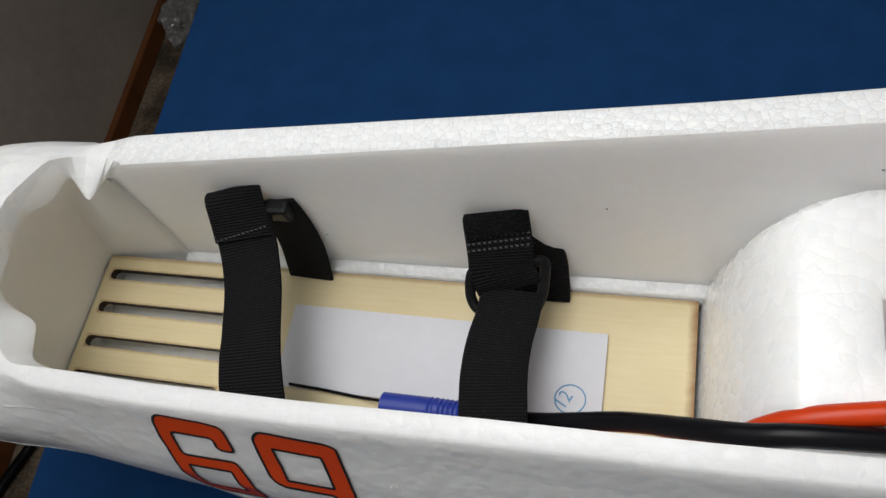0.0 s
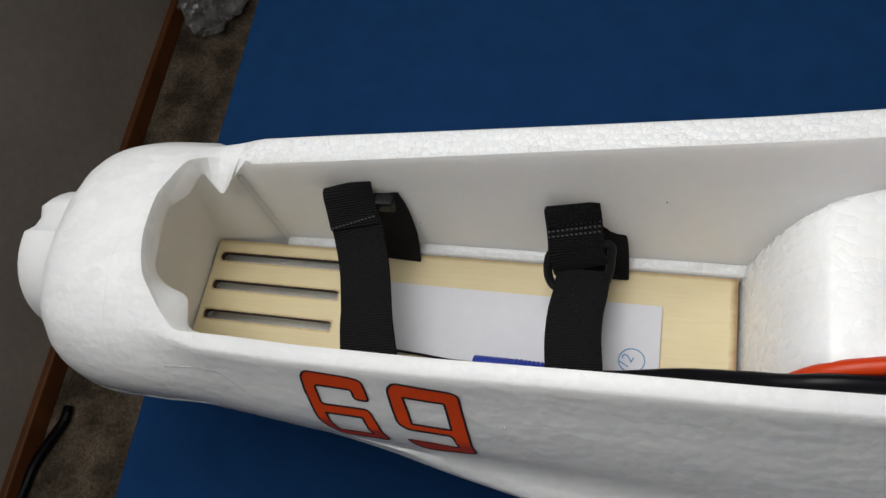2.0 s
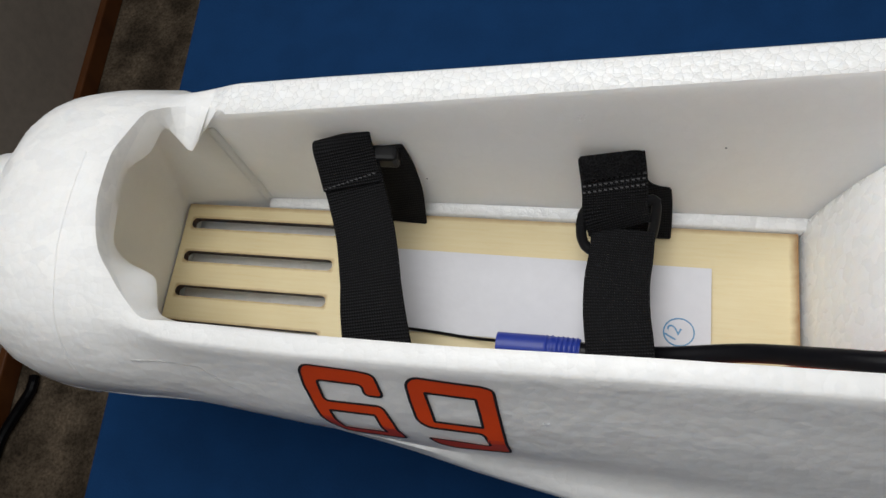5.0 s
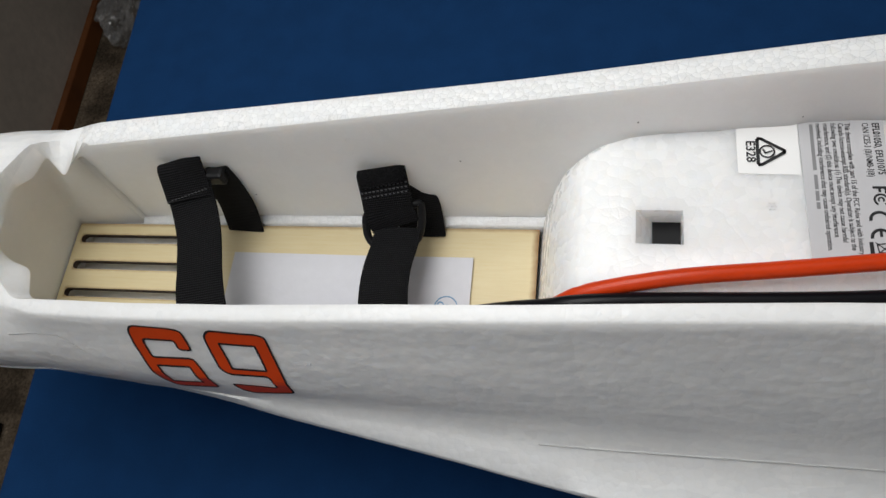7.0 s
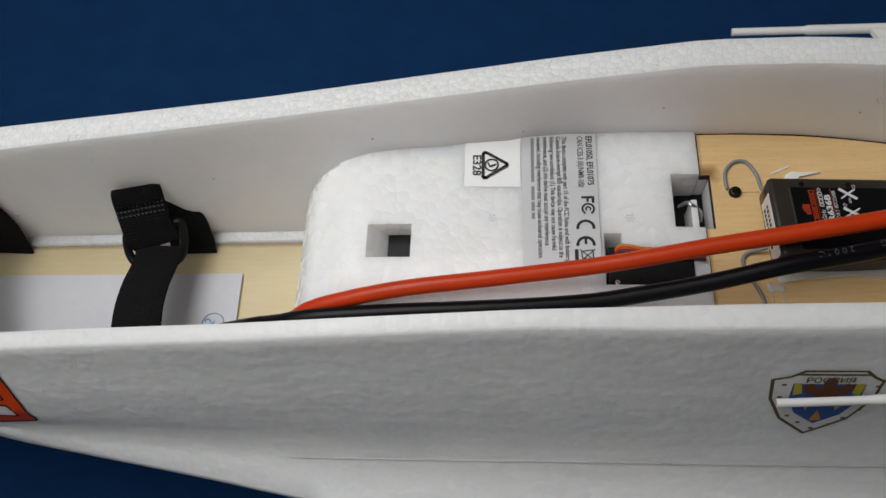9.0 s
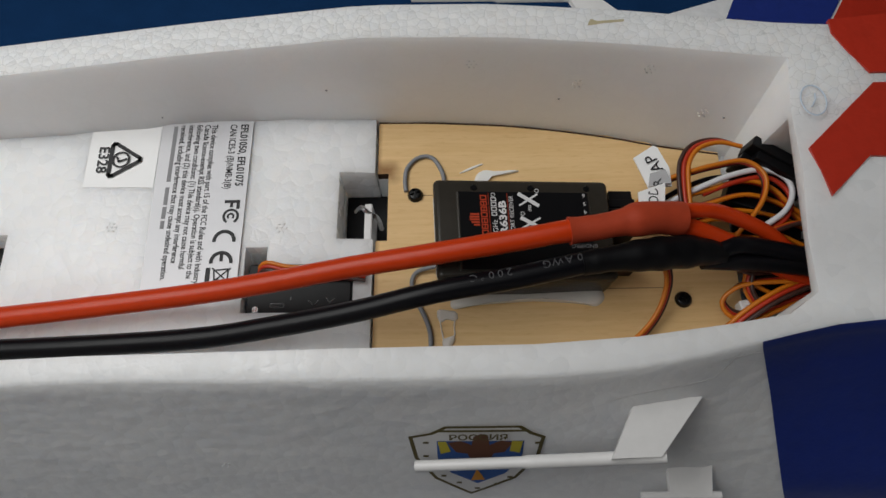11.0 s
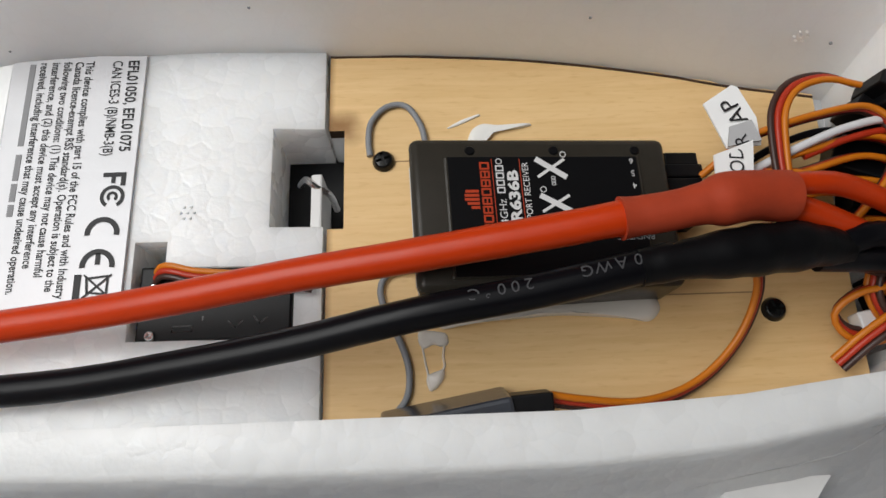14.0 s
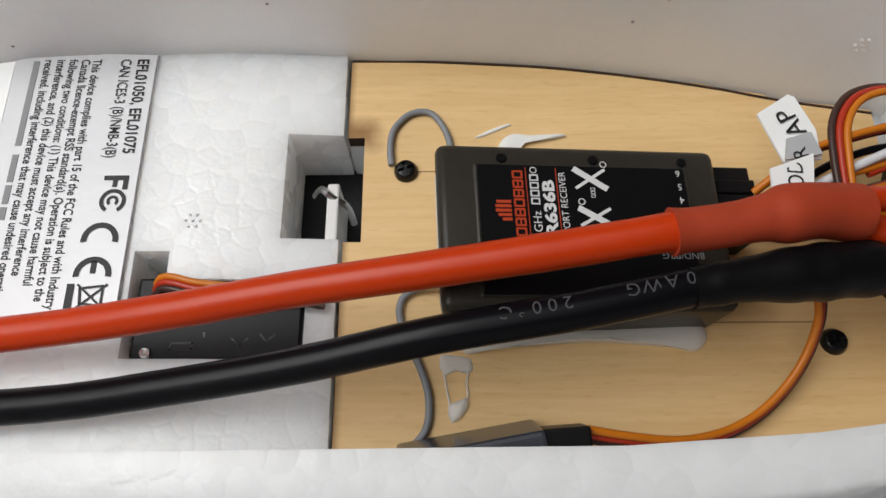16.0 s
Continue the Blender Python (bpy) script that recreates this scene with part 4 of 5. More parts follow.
part("vane_bar", tube([(219.6, -85.4, 41.8), (230, -85.4, 41.5), (239.2, -85.4, 41.2)], 1.1, 10), M["white_plastic"], fuselage)
part("vane_stem", rings_mesh([[(226.6, -85.4, 40.4), (236.8, -85.4, 40.4), (236.8, -85.4, 42.4), (226.6, -85.4, 42.4)], [(226.0, -77, 42.0), (237.4, -77, 42.0), (237.4, -77, 44.0), (226.0, -77, 44.0)]]), M["white_plastic"], fuselage)
part("probe_boom", tube([(163.8, 46, 69), (190, 43.6, 71.2), (215, 41.2, 73.4)], lambda w: 1.3 + 0.35 * (w > 0.45), 12, 1.2), M["white_plastic"], fuselage, "white plastic air-data boom", 50)
part("probe_strut", rings_mesh([[(206, 42, 73.6), (214, 40.6, 74.2), (224, 31, 74), (211, 31, 74)], [(206, 42, 71.8), (214, 40.6, 72.2), (224, 31, 72), (211, 31, 72)]]), M["white_plastic"], fuselage)

# ---- straps ----
X = Vector((1, 0, 0))


def stitches(points, count, along, mat, parent):
    for p in points:
        for k in range(count):
            part("stitch", turn_bm(box(-0.45, -0.22, -0.2, 0.45, 0.22, 0.2), Matrix.Translation(Vector(p) + Vector(along) * (k / (count - 1)))), mat, parent)


strap = thing("battery_strap", (-138, -20, 0), "black woven hook-and-loop strap standing in a loop", "strap", "battery straps")
c1 = (0.925, 0.37, 0.03)
part("webbing", band([((-127, -55.5, -2), X), ((-127, -58.2, 12), X), ((-126.8, -58.4, 22), X), ((-127, -55.0, 29.5), X), ((-129.0, -45, 33.6), X), ((-131.4, -34, 34.6), X), ((-135.2, -21, 34.2), (1, 0.06, 0)), ((-139.2, -10, 35.6), c1), ((-141.2, -3.6, 39.2), c1), ((-141.8, -0.6, 42.0), c1)], 27.0, 1.4, 1.5, 19.4), M["webbing"], strap, "", 60)
part("folded_end", band([((-140.9, -6.6, 38.2), c1), ((-141.7, -3.0, 41.4), c1), ((-142.4, 0.2, 44.6), c1), ((-143.0, 2.6, 47.0), c1), ((-143.4, 4.6, 48.2), c1), ((-143.7, 6.6, 47.8), c1), ((-143.8, 7.8, 45.6), c1), ((-143.4, 7.8, 42.4), c1), ((-142.6, 6.4, 39.4), c1)], 19.0, 1.1, 0.8), M["webbing"], strap, "folded and stitched strap end", 60)
part("tail", band([((-133.4, 6.2, 41), X), ((-132.6, 5.6, 36), X), ((-132.4, 4.9, 28), X), ((-132.6, 3.0, 16), X), ((-133.4, -0.4, 6), X), ((-133.8, -2.6, 0.6), X)], 17.0, 1.4), M["webbing"], strap, "", 60)
part("keeper", box(-135.0, 1.0, 36.2, -126.4, 6.4, 43.4, 1.4), M["black_plastic_and_shade"], strap, "black plastic keeper")
stitches([(-149.2, -8.6, 39.6)], 12, (15.4, 6.0, 0.5), M["thread"], strap)

strap2 = thing("battery_strap", (-55, -20, 0), "black woven strap with a hook patch and a plastic ring", "strap", "battery straps")
c2 = (0.97, 0.22, -0.05)
part("webbing", band([((-55, -55.5, -2), X), ((-54.6, -58.4, 14), X), ((-54.0, -58.2, 20), X), ((-54.0, -55, 25.0), X), ((-54.8, -48, 26.4), X), ((-56.2, -38, 25.4), X), ((-56.6, -28, 23.4), X), ((-56.0, -20, 21.4), c2), ((-55.8, -15.6, 20.2), c2), ((-55.6, -9.4, 19.4), c2)], 19.6, 1.5), M["webbing"], strap2, "", 60)
part("folded_end", band([((-56.8, -8.6, 19.4), c2), ((-57.4, -7.6, 22.0), c2), ((-58.6, -5.0, 26), c2), ((-58.8, -1.5, 31), c2), ((-59.5, 2.6, 35.2), c2), ((-60.1, 5.2, 37.2), c2), ((-60.4, 6.8, 37.6), c2), ((-60.4, 7.8, 36.4), c2), ((-59.4, 8.2, 33.8), c2), ((-56.4, 8.0, 29.6), c2), ((-53.2, 7.0, 24.0), (0.985, 0.12, -0.02)), ((-51.0, 4.6, 15), X), ((-50.2, 0.8, 7), X), ((-50.0, -4, 0.6), X)], 20.0, 1.5), M["webbing"], strap2, "", 60)
part("hook_patch", band([((-59.4, 1.6, 35.5), c2), ((-60.0, 4.2, 37.7), c2), ((-60.5, 6.0, 38.7), c2), ((-60.8, 7.4, 38.5), c2)], 18.5, 1.6), M["hooks"], strap2, "fuzzy hook patch", 60)
stitches([(-68.0, -3.3, 33.2), (-68.0, -1.8, 34.6), (-68.0, -0.5, 35.8)], 12, (17.5, 4.0, -0.9), M["thread"], strap2)
ring = [(-68.8, -9.0, 22.4), (-68.2, -13.0, 19.0), (-65.0, -16.0, 17.0), (-56, -16.6, 16.0), (-49.6, -14.4, 15.8), (-46.8, -9.6, 17.2), (-46.0, -2.2, 22.6), (-47.0, -0.6, 24.0), (-49.4, -1.0, 24.4), (-64, -4.6, 25.6), (-67.8, -6.0, 24.8), (-68.8, -9.0, 22.4)]
part("ring", tube(ring, 1.7, 10, 1.2), M["black_plastic_and_shade"], strap2, "black plastic strap ring", 60)

# ---- battery leads ----
red = thing("battery_lead", (60, -45, 51), "thick orange-red silicone battery cable", "cable", "battery leads")
RED = [(-62, -53.5, 4), (-40, -53.4, 10), (-22, -53.2, 20.5), (-6, -53.0, 31), (6, -51.8, 40), (14, -48.8, 46.4), (24, -46.6, 51.9), (50, -43.2, 57.0), (80, -40.3, 58.3), (110, -37.5, 60.0), (130, -35.6, 63.0), (150, -33.2, 66), (170, -31.4, 69.2), (190, -29.4, 72.2), (204, -27.6, 73.6), (222, -24.6, 72)]
part("cable", tube(RED, 2.75, 18, 2.0, wobble=0.02), M["red_rubber"], red, "", 60)
part("heat_shrink", tube([(202, -27.9, 73.5), (209, -27.0, 73.4), (215, -25.8, 73.3), (222, -24.4, 72.4), (229.5, -23.8, 70.2)], lambda w: 3.1 + 1.0 / (1 + math.exp(-(w - 0.50) * 34)) + 0.12 * math.exp(-((w - 0.58) / 0.06) ** 2) + 0.12 * math.exp(-w / 0.03), 20, 0.7, wobble=0.07), M["red_shrink"], red, "dull red heat-shrink sleeve", 60)
part("branch", tube([(226, -22.4, 71.2), (232, -21.8, 70.4), (240, -21.6, 68.6), (252, -25, 64), (262, -30, 58), (275, -33, 54)], 1.9, 12, 2.0), M["red_rubber"], red, "", 60)
part("branch", tube([(226, -24.8, 70.4), (232, -25.6, 69.0), (240, -27.5, 66), (252, -31.5, 61), (262, -34, 56), (275, -36, 52)], 2.2, 12, 2.0), M["red_rubber"], red, "", 60)

black = thing("battery_lead", (60, -50, 51), "thick black silicone battery cable with small white print", "cable", "battery leads")
BLACK = [(-66, -47.6, 10.5), (-43, -47.6, 15.0), (-20, -47.3, 26.8), (-2, -50.5, 42.7), (9, -52.0, 49.8), (22, -51.5, 53.9), (50, -50.0, 54.2), (80, -49.2, 55.0), (110, -48.0, 56.4), (130, -45.9, 58.6), (150, -43.4, 62), (170, -40.2, 66.4), (190, -37.4, 68.4), (205, -34.6, 69.4), (216, -33.0, 69.6)]
part("cable", tube(BLACK, 2.75, 18, 2.0, wobble=0.02), M["black_rubber"], black, "", 60)
part("heat_shrink", tube([(205, -34.7, 69.5), (212, -33.6, 69.6), (222, -32.4, 69), (232, -31.2, 67.4), (240, -31.2, 65.4)], lambda w: 3.05 + 0.95 / (1 + math.exp(-(w - 0.30) * 26)) - 1.3 * max(0.0, w - 0.72) / 0.28, 20, 1.0, wobble=0.10), M["black_shrink"], black, "black heat-shrink sleeve", 60)
part("branch", tube([(236, -32.0, 65.5), (243, -29.6, 66.5), (251, -29.6, 64.5), (262, -31, 61.5), (275, -33, 58)], 2.3, 12, 2.0), M["black_rubber"], black, "", 60)
part("branch", tube([(235, -32.6, 65), (244, -32.6, 63.6), (254, -32.6, 61.6), (264, -33, 59.5), (275, -34, 57)], 2.3, 12, 2.0), M["black_rubber"], black, "", 60)
for text, x0, pitch in (("0AWG", 204.2, 2.6), ("200°C", 187.6, 2.1)):
    for k, letter in enumerate(text):
        x = x0 - pitch * k
        a = Vector((x, table_of(*[p[:2] for p in BLACK])(x), table_of(*[(p[0], p[2]) for p in BLACK])(x)))
        lettering(letter, 2.5, None, 0, M["ink_faint"], "cable_print", black, 1.15, "CENTER", lift=Matrix.Translation((a + Vector((0, 1.5, 3.1))) * K) @ pose(0, 0, 0, -6, -5, 188))

# connector
plug_thing = thing("battery_connector", (-80, -47.5, 5), "blue plastic bullet connector on a black cable", "connector")
body = tube([(-93, -47.4, 9.6), (-88, -47.4, 9.8), (-78, -47.4, 10.2), (-66.5, -47.6, 10.6)], lambda w: 4.1 if w < 0.6 else 4.0 + 0.3 * (int(w * 50) % 3 == 0), 20, 0.5)
part("housing", body, M["blue_plastic"], plug_thing, "blue ribbed housing", 40)
part("boot", tube([(-67, -47.6, 10.6), (-63, -47.7, 10.9), (-59, -47.9, 11.2)], 3.1, 14, 1.0), M["black_rubber"], plug_thing, "", 60)
thin = thing("thin_wire", (-108, -44, 0.6), "thin black wire lying along the plate", "wire")
part("strand", tube([(-131, -42.6, 1.2), (-118, -43.2, 1.3), (-104, -44.2, 1.4), (-92, -45.4, 6)], 0.55, 8, 2.0), M["black_rubber"], thin)

# ---- receiver ----
receiver = thing("radio_receiver", (192, -22, 47.4), "smoky plastic radio receiver with a black printed top", "receiver")
RX = pose(171.0, -9.4, 64.2, 0, 8.3, 2.2)


def rx_bm(bm):
    return turn_bm(bm, RX)


rx_case = box(-1.4, -26.6, -13.5, 45.0, 1.0, 0, 1.5, 3)
for v in rx_case.verts:
    if v.co.x < 6:
        v.co.x += 2.4 * max(0.0, -v.co.z - 2) / 11.5
part("case", rx_bm(rx_case), M["smoke_plastic"], receiver, "translucent smoky plastic case", 40)
part("lid", rx_bm(box(4.2, -24.8, -1, 39.6, -2.6, 0.35, 0.5)), M["smoke_plastic"], receiver)
part("printed_panel", rx_bm(box(4.9, -24.4, 0.2, 38.8, -3.0, 0.5)), M["panel_black"], receiver, "black printed panel")
side = rings_mesh([[(-1.5, -25.2, -1.6), (-1.5, -4.0, -1.6), (0.2, -4.0, -10.6), (0.2, -25.2, -10.6)], [(-1.1, -25.2, -1.6), (-1.1, -4.0, -1.6), (0.6, -4.0, -10.6), (0.6, -25.2, -10.6)]])
part("side_sticker", rx_bm(side), M["white_plastic"], receiver, "white sticker with printed bars")
for row in (-4.4, -7.4):
    for k in range(9):
        x_ = -1.52 + (-1.6 - row) * 0.189
        part("print_bar", rx_bm(rings_mesh([[(x_ - 0.06, -20.6 + k * 1.6, row), (x_ - 0.06, -19.6 + k * 1.6, row), (x_ + 0.2, -19.6 + k * 1.6, row - 1.5), (x_ + 0.2, -20.6 + k * 1.6, row - 1.5)], [(x_ + 0.1, -20.6 + k * 1.6, row), (x_ + 0.1, -19.6 + k * 1.6, row), (x_ + 0.4, -19.6 + k * 1.6, row - 1.5), (x_ + 0.4, -20.6 + k * 1.6, row - 1.5)]])), M["ink"], receiver)
part("foam_pad", box(172.5, -33, 47.4, 214, -11, 53.0), M["white_plastic"], receiver)
for u in (9, 24, 39):
    part("rivet", rx_bm(turn_bm(cyl(0.95, 0.4, 16, 0.7), move(u, -1.6, 0.1))), M["black_plastic_and_shade"], receiver)


def rx_text(text, size, u, v, heading, mat, wide=1.0, bold=0.0):
    lettering(text, size, None, 0, mat, "print_line", receiver, wide, bold=bold, lift=Matrix.Translation((0, 0, 0)) @ Matrix.LocRotScale(RX.translation * K, RX.to_quaternion(), None) @ pose(u * K, v * K, 0.56 * K, 0, 0, heading))


def hollow(u0, v0, u1, v1, mat, r=0.16):
    """A letter-sized outline, in place of a brand's letters."""
    part("printed_bar", rx_bm(stroke_loop([(u0, v0, 0.57), (u1, v0, 0.57), (u1, v1, 0.57), (u0, v1, 0.57)], r)), M[mat], receiver)


for k, h in enumerate((1.5, 2.1, 2.5, 2.5, 2.3)):
    part("printed_bar", rx_bm(box(9.9 - h, -12.6 + k * 0.74, 0.5, 9.9, -12.1 + k * 0.74, 0.56)), M["ink_red"], receiver)
for k in range(8):
    v = -16.6 + k * 1.62
    hollow(10.5, v, 11.9, v + 1.1, "ink_red")
    if k % 3 != 1:
        part("printed_bar", rx_bm(box(11.1, v + 0.1, 0.5, 11.35, v + 1.0, 0.56)), M["ink_red"], receiver)
part("print_rule", rx_bm(box(12.5, -18.2, 0.5, 12.62, -3.4, 0.55)), M["ink_red"], receiver)
rx_text("2.4GHz", 1.9, 14.5, -16.8, 90, M["ink_white"], 1.0)
for k in range(4):
    hollow(13.2, -9.7 + k * 1.35, 14.4, -8.8 + k * 1.35, "ink_white", 0.13)
rx_text("AR636B", 2.6, 16.9, -17.4, 90, M["ink_white"], 1.36, 0.10)
part("print_rule", rx_bm(box(17.4, -18.2, 0.5, 17.52, -3.4, 0.55)), M["ink_red"], receiver)
rx_text("SPORT RECEIVER", 1.6, 18.9, -15.2, 90, M["ink_white"], 0.92)
# a wide mark of two crossed strokes, once more lower down beside an angular outline, each with a small ring
for v0, v1, u0, u1 in ((-3.6, -6.8, 20.6, 25.4), (-10.4, -13.2, 20.8, 25.6)):
    part("letter_mark", rx_bm(join(stroke_loop([(u0, v1, 0.57), (u1, v0, 0.57)], 0.26, False), stroke_loop([(u0, v0, 0.58), (u1, v1, 0.58)], 0.52, False))), M["ink_white"], receiver)
part("letter_mark", rx_bm(stroke_loop([(21.0, -14.2, 0.57), (21.0, -16.6, 0.57), (23.4, -16.6, 0.57), (23.4, -14.2, 0.57)], 0.38)), M["ink_white"], receiver)
for u, v in ((25.4, -2.6), (21.2, -9.2), (13.8, -3.9)):
    part("print_ring", rx_bm(arc_strip(u, v, 0.42, 0.58, 0, 360, 0.57, 16)), M["ink_white"], receiver)
for k in range(3):
    hollow(22.9, -8.4 + k * 0.6, 23.5, -8.0 + k * 0.6, "ink_white", 0.06)
for k, d in enumerate("654"):
    rx_text(d, 1.6, 38.2, -3.4 - 2.35 * k, 180, M["ink_white"])
rx_text("BND/PRG", 1.5, 40.0, -17.6, 180, M["ink_grey"], 1.1)
part("pin_row", rx_bm(box(44.8, -24, -10.5, 45.6, -3.2, -2.5)), M["black_plastic_and_shade"], receiver)
for v0, u1 in ((-2.9, 52.6), (-5.6, 52.8), (-8.4, 52.4), (-14.0, 51.2), (-22.6, 51.2)):
    part("servo_plug", rx_bm(box(46.2 if v0 > -3 else 44.2, v0, -9.6, u1, v0 + 2.5, -2.4 if v0 < -3 else -3.2, 0.25)), M["black_plastic_and_shade"], receiver)

# aerials, screws, glue
aerial = thing("receiver_aerial", (166, 2, 47.4), "thin grey receiver aerial bent into a hook", "aerial")
part("strand", tube([(174, -9, 51), (172.4, -4, 48.6), (171.4, 2, 48.1), (168.5, 6.6, 48.1), (164.6, 6.6, 48.1), (161.6, 3.4, 48.1), (161.0, -0.6, 48.1), (161.3, -4.0, 48.1)], 0.62, 8, 0.8), M["wire_grey"], aerial, "", 60)
aerial2 = thing("receiver_aerial", (166, -45, 47.4), "thin grey receiver aerial running off beside the glue", "aerial")
part("strand", tube([(171, -27, 50), (165, -28, 48.4), (163.2, -31, 48.2), (164.4, -36, 48.2), (166.8, -41, 48.2), (168.2, -46, 48.2), (167.6, -51, 48.2), (164, -55, 48.4)], 0.62, 8, 0.8), M["wire_grey"], aerial2, "", 60)


def screw(x, y, z, r, name="screw", label="black cross-head screw in the plywood", mat="screw"):
    s = thing(name, (x, y, z), label, "screw")
    head = turn_bm(cyl(r, 1.5, 24, r * 0.72, 0.3), move(x, y, z + 0.75))
    part("head", carve(head, [turn_bm(box(-r * 0.62, -r * 0.13, 0, r * 0.62, r * 0.13, 2), move(x, y, z + 0.8, 0, 0, 20)), turn_bm(box(-r * 0.13, -r * 0.62, 0, r * 0.13, r * 0.62, 2), move(x, y, z + 0.8, 0, 0, 20))]), M[mat], s, "", 40)
    return s


screw(163.9, -5.0, 47.4, 2.3)
screw(234.5, -36.8, 47.2, 2.4)
screw(163.6, -35.4, 47.4, 2.0)


def blob(outline_pts, z, h, name, label, mat="glue"):
    """A flat drop of dried glue with a swollen middle."""
    loop = rounded(outline_pts, 3, 5)
    cx, cy = sum(p[0] for p in loop) / len(loop), sum(p[1] for p in loop) / len(loop)
    rings = []
    for k, (s, q) in enumerate(((1.0, 0), (0.97, 0.45), (0.88, 0.8), (0.7, 0.97), (0.4, 1.0), (0.05, 0.95))):
        rings.append([(cx + (x - cx) * s, cy + (y - cy) * s, z + h * q * (1 + 0.25 * noise.noise(Vector((x * 0.2, y * 0.2, k))))) for x, y in loop])
    ob = finish(name, rings_mesh(rings), M[mat], None, "", 60)
    return tagged(ob, label, "glue")


blob([(174, -33), (200, -34), (213, -32.5), (214.4, -36), (212, -38.6), (208, -37.6), (196, -36.6), (180, -37.5), (173, -39)], 47.42, 1.6, "glue_smear", "long smear of dried clear white glue")
blob([(169.8, -38.4), (175.2, -39.2), (175.4, -41.4), (174.0, -41.8), (172.6, -41.2), (170.8, -42.2), (169.9, -41.0)], 47.42, 0.7, "glue_smear", "ragged patch of dried clear glue", "glue_film")
blob([(171.2, -46.8), (172.8, -46.2), (174.6, -45.6), (174.4, -47.4), (173.0, -49.2), (171.8, -49.8), (171.2, -48.2)], 47.44, 1.2, "glue_drop", "small drop of dried clear glue", "glue_film")
threads = thing("glue_string", (172.6, -44, 47.4), "two fine threads of dried clear glue", "glue")
part("strand", tube([(170.6, -41.6, 47.6), (171.0, -44, 47.55), (171.6, -47, 47.7)], 0.2, 6, 1.0), M["glue_film"], threads, "", 60)
part("strand", tube([(174.6, -41.2, 47.6), (174.3, -43.4, 47.55), (174.5, -45.2, 47.6), (174.0, -46.2, 47.8)], 0.24, 6, 1.0), M["glue_film"], threads, "", 60)
blob([(179.4, -5), (182.2, -4), (184.4, -0.6), (186, 1.0), (190.6, 1.2), (193.2, 1.9), (193.0, 2.3), (186, 2.0), (183.4, 2.6), (181.2, 1.4), (180.2, -1.4)], 47.42, 1.0, "glue_drop", "white drop of dried glue drawn out beside the receiver", "glue_white")
blob([(176.0, 1.6), (179.0, 3.4), (183.0, 4.8), (183.2, 4.4), (180.6, 3.2), (177.6, 1.9)], 47.42, 0.4, "glue_smear", "thin string of dried white glue", "glue_white")

# ---- servo in the deck ----
servo = thing("servo", (135, -30, 20), "small black servo sunk in the foam deck", "servo")
part("case", box(119.8, -39.4, 24, 147, -26.0, 47.5, 0.6), M["black_plastic_and_shade"], servo, "black plastic servo case")
part("tab", box(119.4, -39.6, 46.6, 147.4, -25.6, 49.4, 0.5), M["black_plastic_and_shade"], servo)
for x, y in ((122.3, -29.9), (122.2, -38.6)):
    head = turn_bm(cyl(1.0, 0.7, 18, 0.85, 0.12), move(x, y, 49.7))
    cross = [turn_bm(box(-0.6, -0.13, -0.4, 0.6, 0.13, 0.6), move(x, y, 49.95, 0, 0, q)) for q in (25, 115)]
    part("case_screw", carve(head, cross), M["steel"], servo)
for k, (name, y) in enumerate((("wire_orange", -25.6), ("wire_red", -26.65), ("wire_brown", -27.7))):
    part("servo_wire", tube([(121.6, y - 1.6, 48.0), (123.4, y - 0.4, 50.6), (126, y - 0.6, 51.6), (130, y - 1.6, 51.5), (138, y - 2.2, 50.9), (147, y - 2.8, 50.4), (151, y - 3.4, 50.2)], 0.58, 8, 1.2), M[name], servo, "", 60)
for loop in ([(126, -37.9), (129.6, -37.9), (129.6, -36.9), (126, -36.9)], [(136, -36.2), (137.4, -37.4), (138.6, -36.2)], [(140.6, -35.4), (141.6, -36.8), (143.0, -35.6)], [(131.4, -35.9), (131.4, -35.2)]):
    part("raised_mark", stroke_loop([(x, y, 49.43) for x, y in loop], 0.16, len(loop) == 4), M["screw"], servo)
arm = thing("control_horn", (150, -12, 18), "grey-white control horn in the cut-out", "control horn")
part("arm", box(149.4, -18.0, 30, 151.6, -6.0, 45.0, 0.4), M["white_plastic"], arm)
part("hub", turn_bm(cyl(2.0, 12, 16), move(150.2, -12, 22)), M["black_plastic_and_shade"], arm)
part("pushrod", tube([(146.4, -6.2, 40), (148.4, -7.0, 44.5), (150.2, -8.6, 44.8), (152.8, -9.6, 42.6), (153.6, -11, 38)], 0.7, 8, 0.8), M["steel"], arm)

# small black plug with its lead at the near wall
inline = thing("inline_plug", (180, -52, 47.4), "grey plug joined to a black servo plug at the wall", "plug")
part("sleeve", turn_bm(box(-11, -2.5, -5.5, 11, 2.5, 5.5, 0.7), move(174.6, -55.0, 53.2, 18, 0, 10)), M["grey_plastic"], inline, "grey plastic sleeve")
part("servo_plug", turn_bm(box(-3.6, -1.6, -3.4, 3.6, 1.6, 3.4, 0.4), move(188.4, -52.8, 54.6, 12, 0, 4)), M["black_plastic_and_shade"], inline)


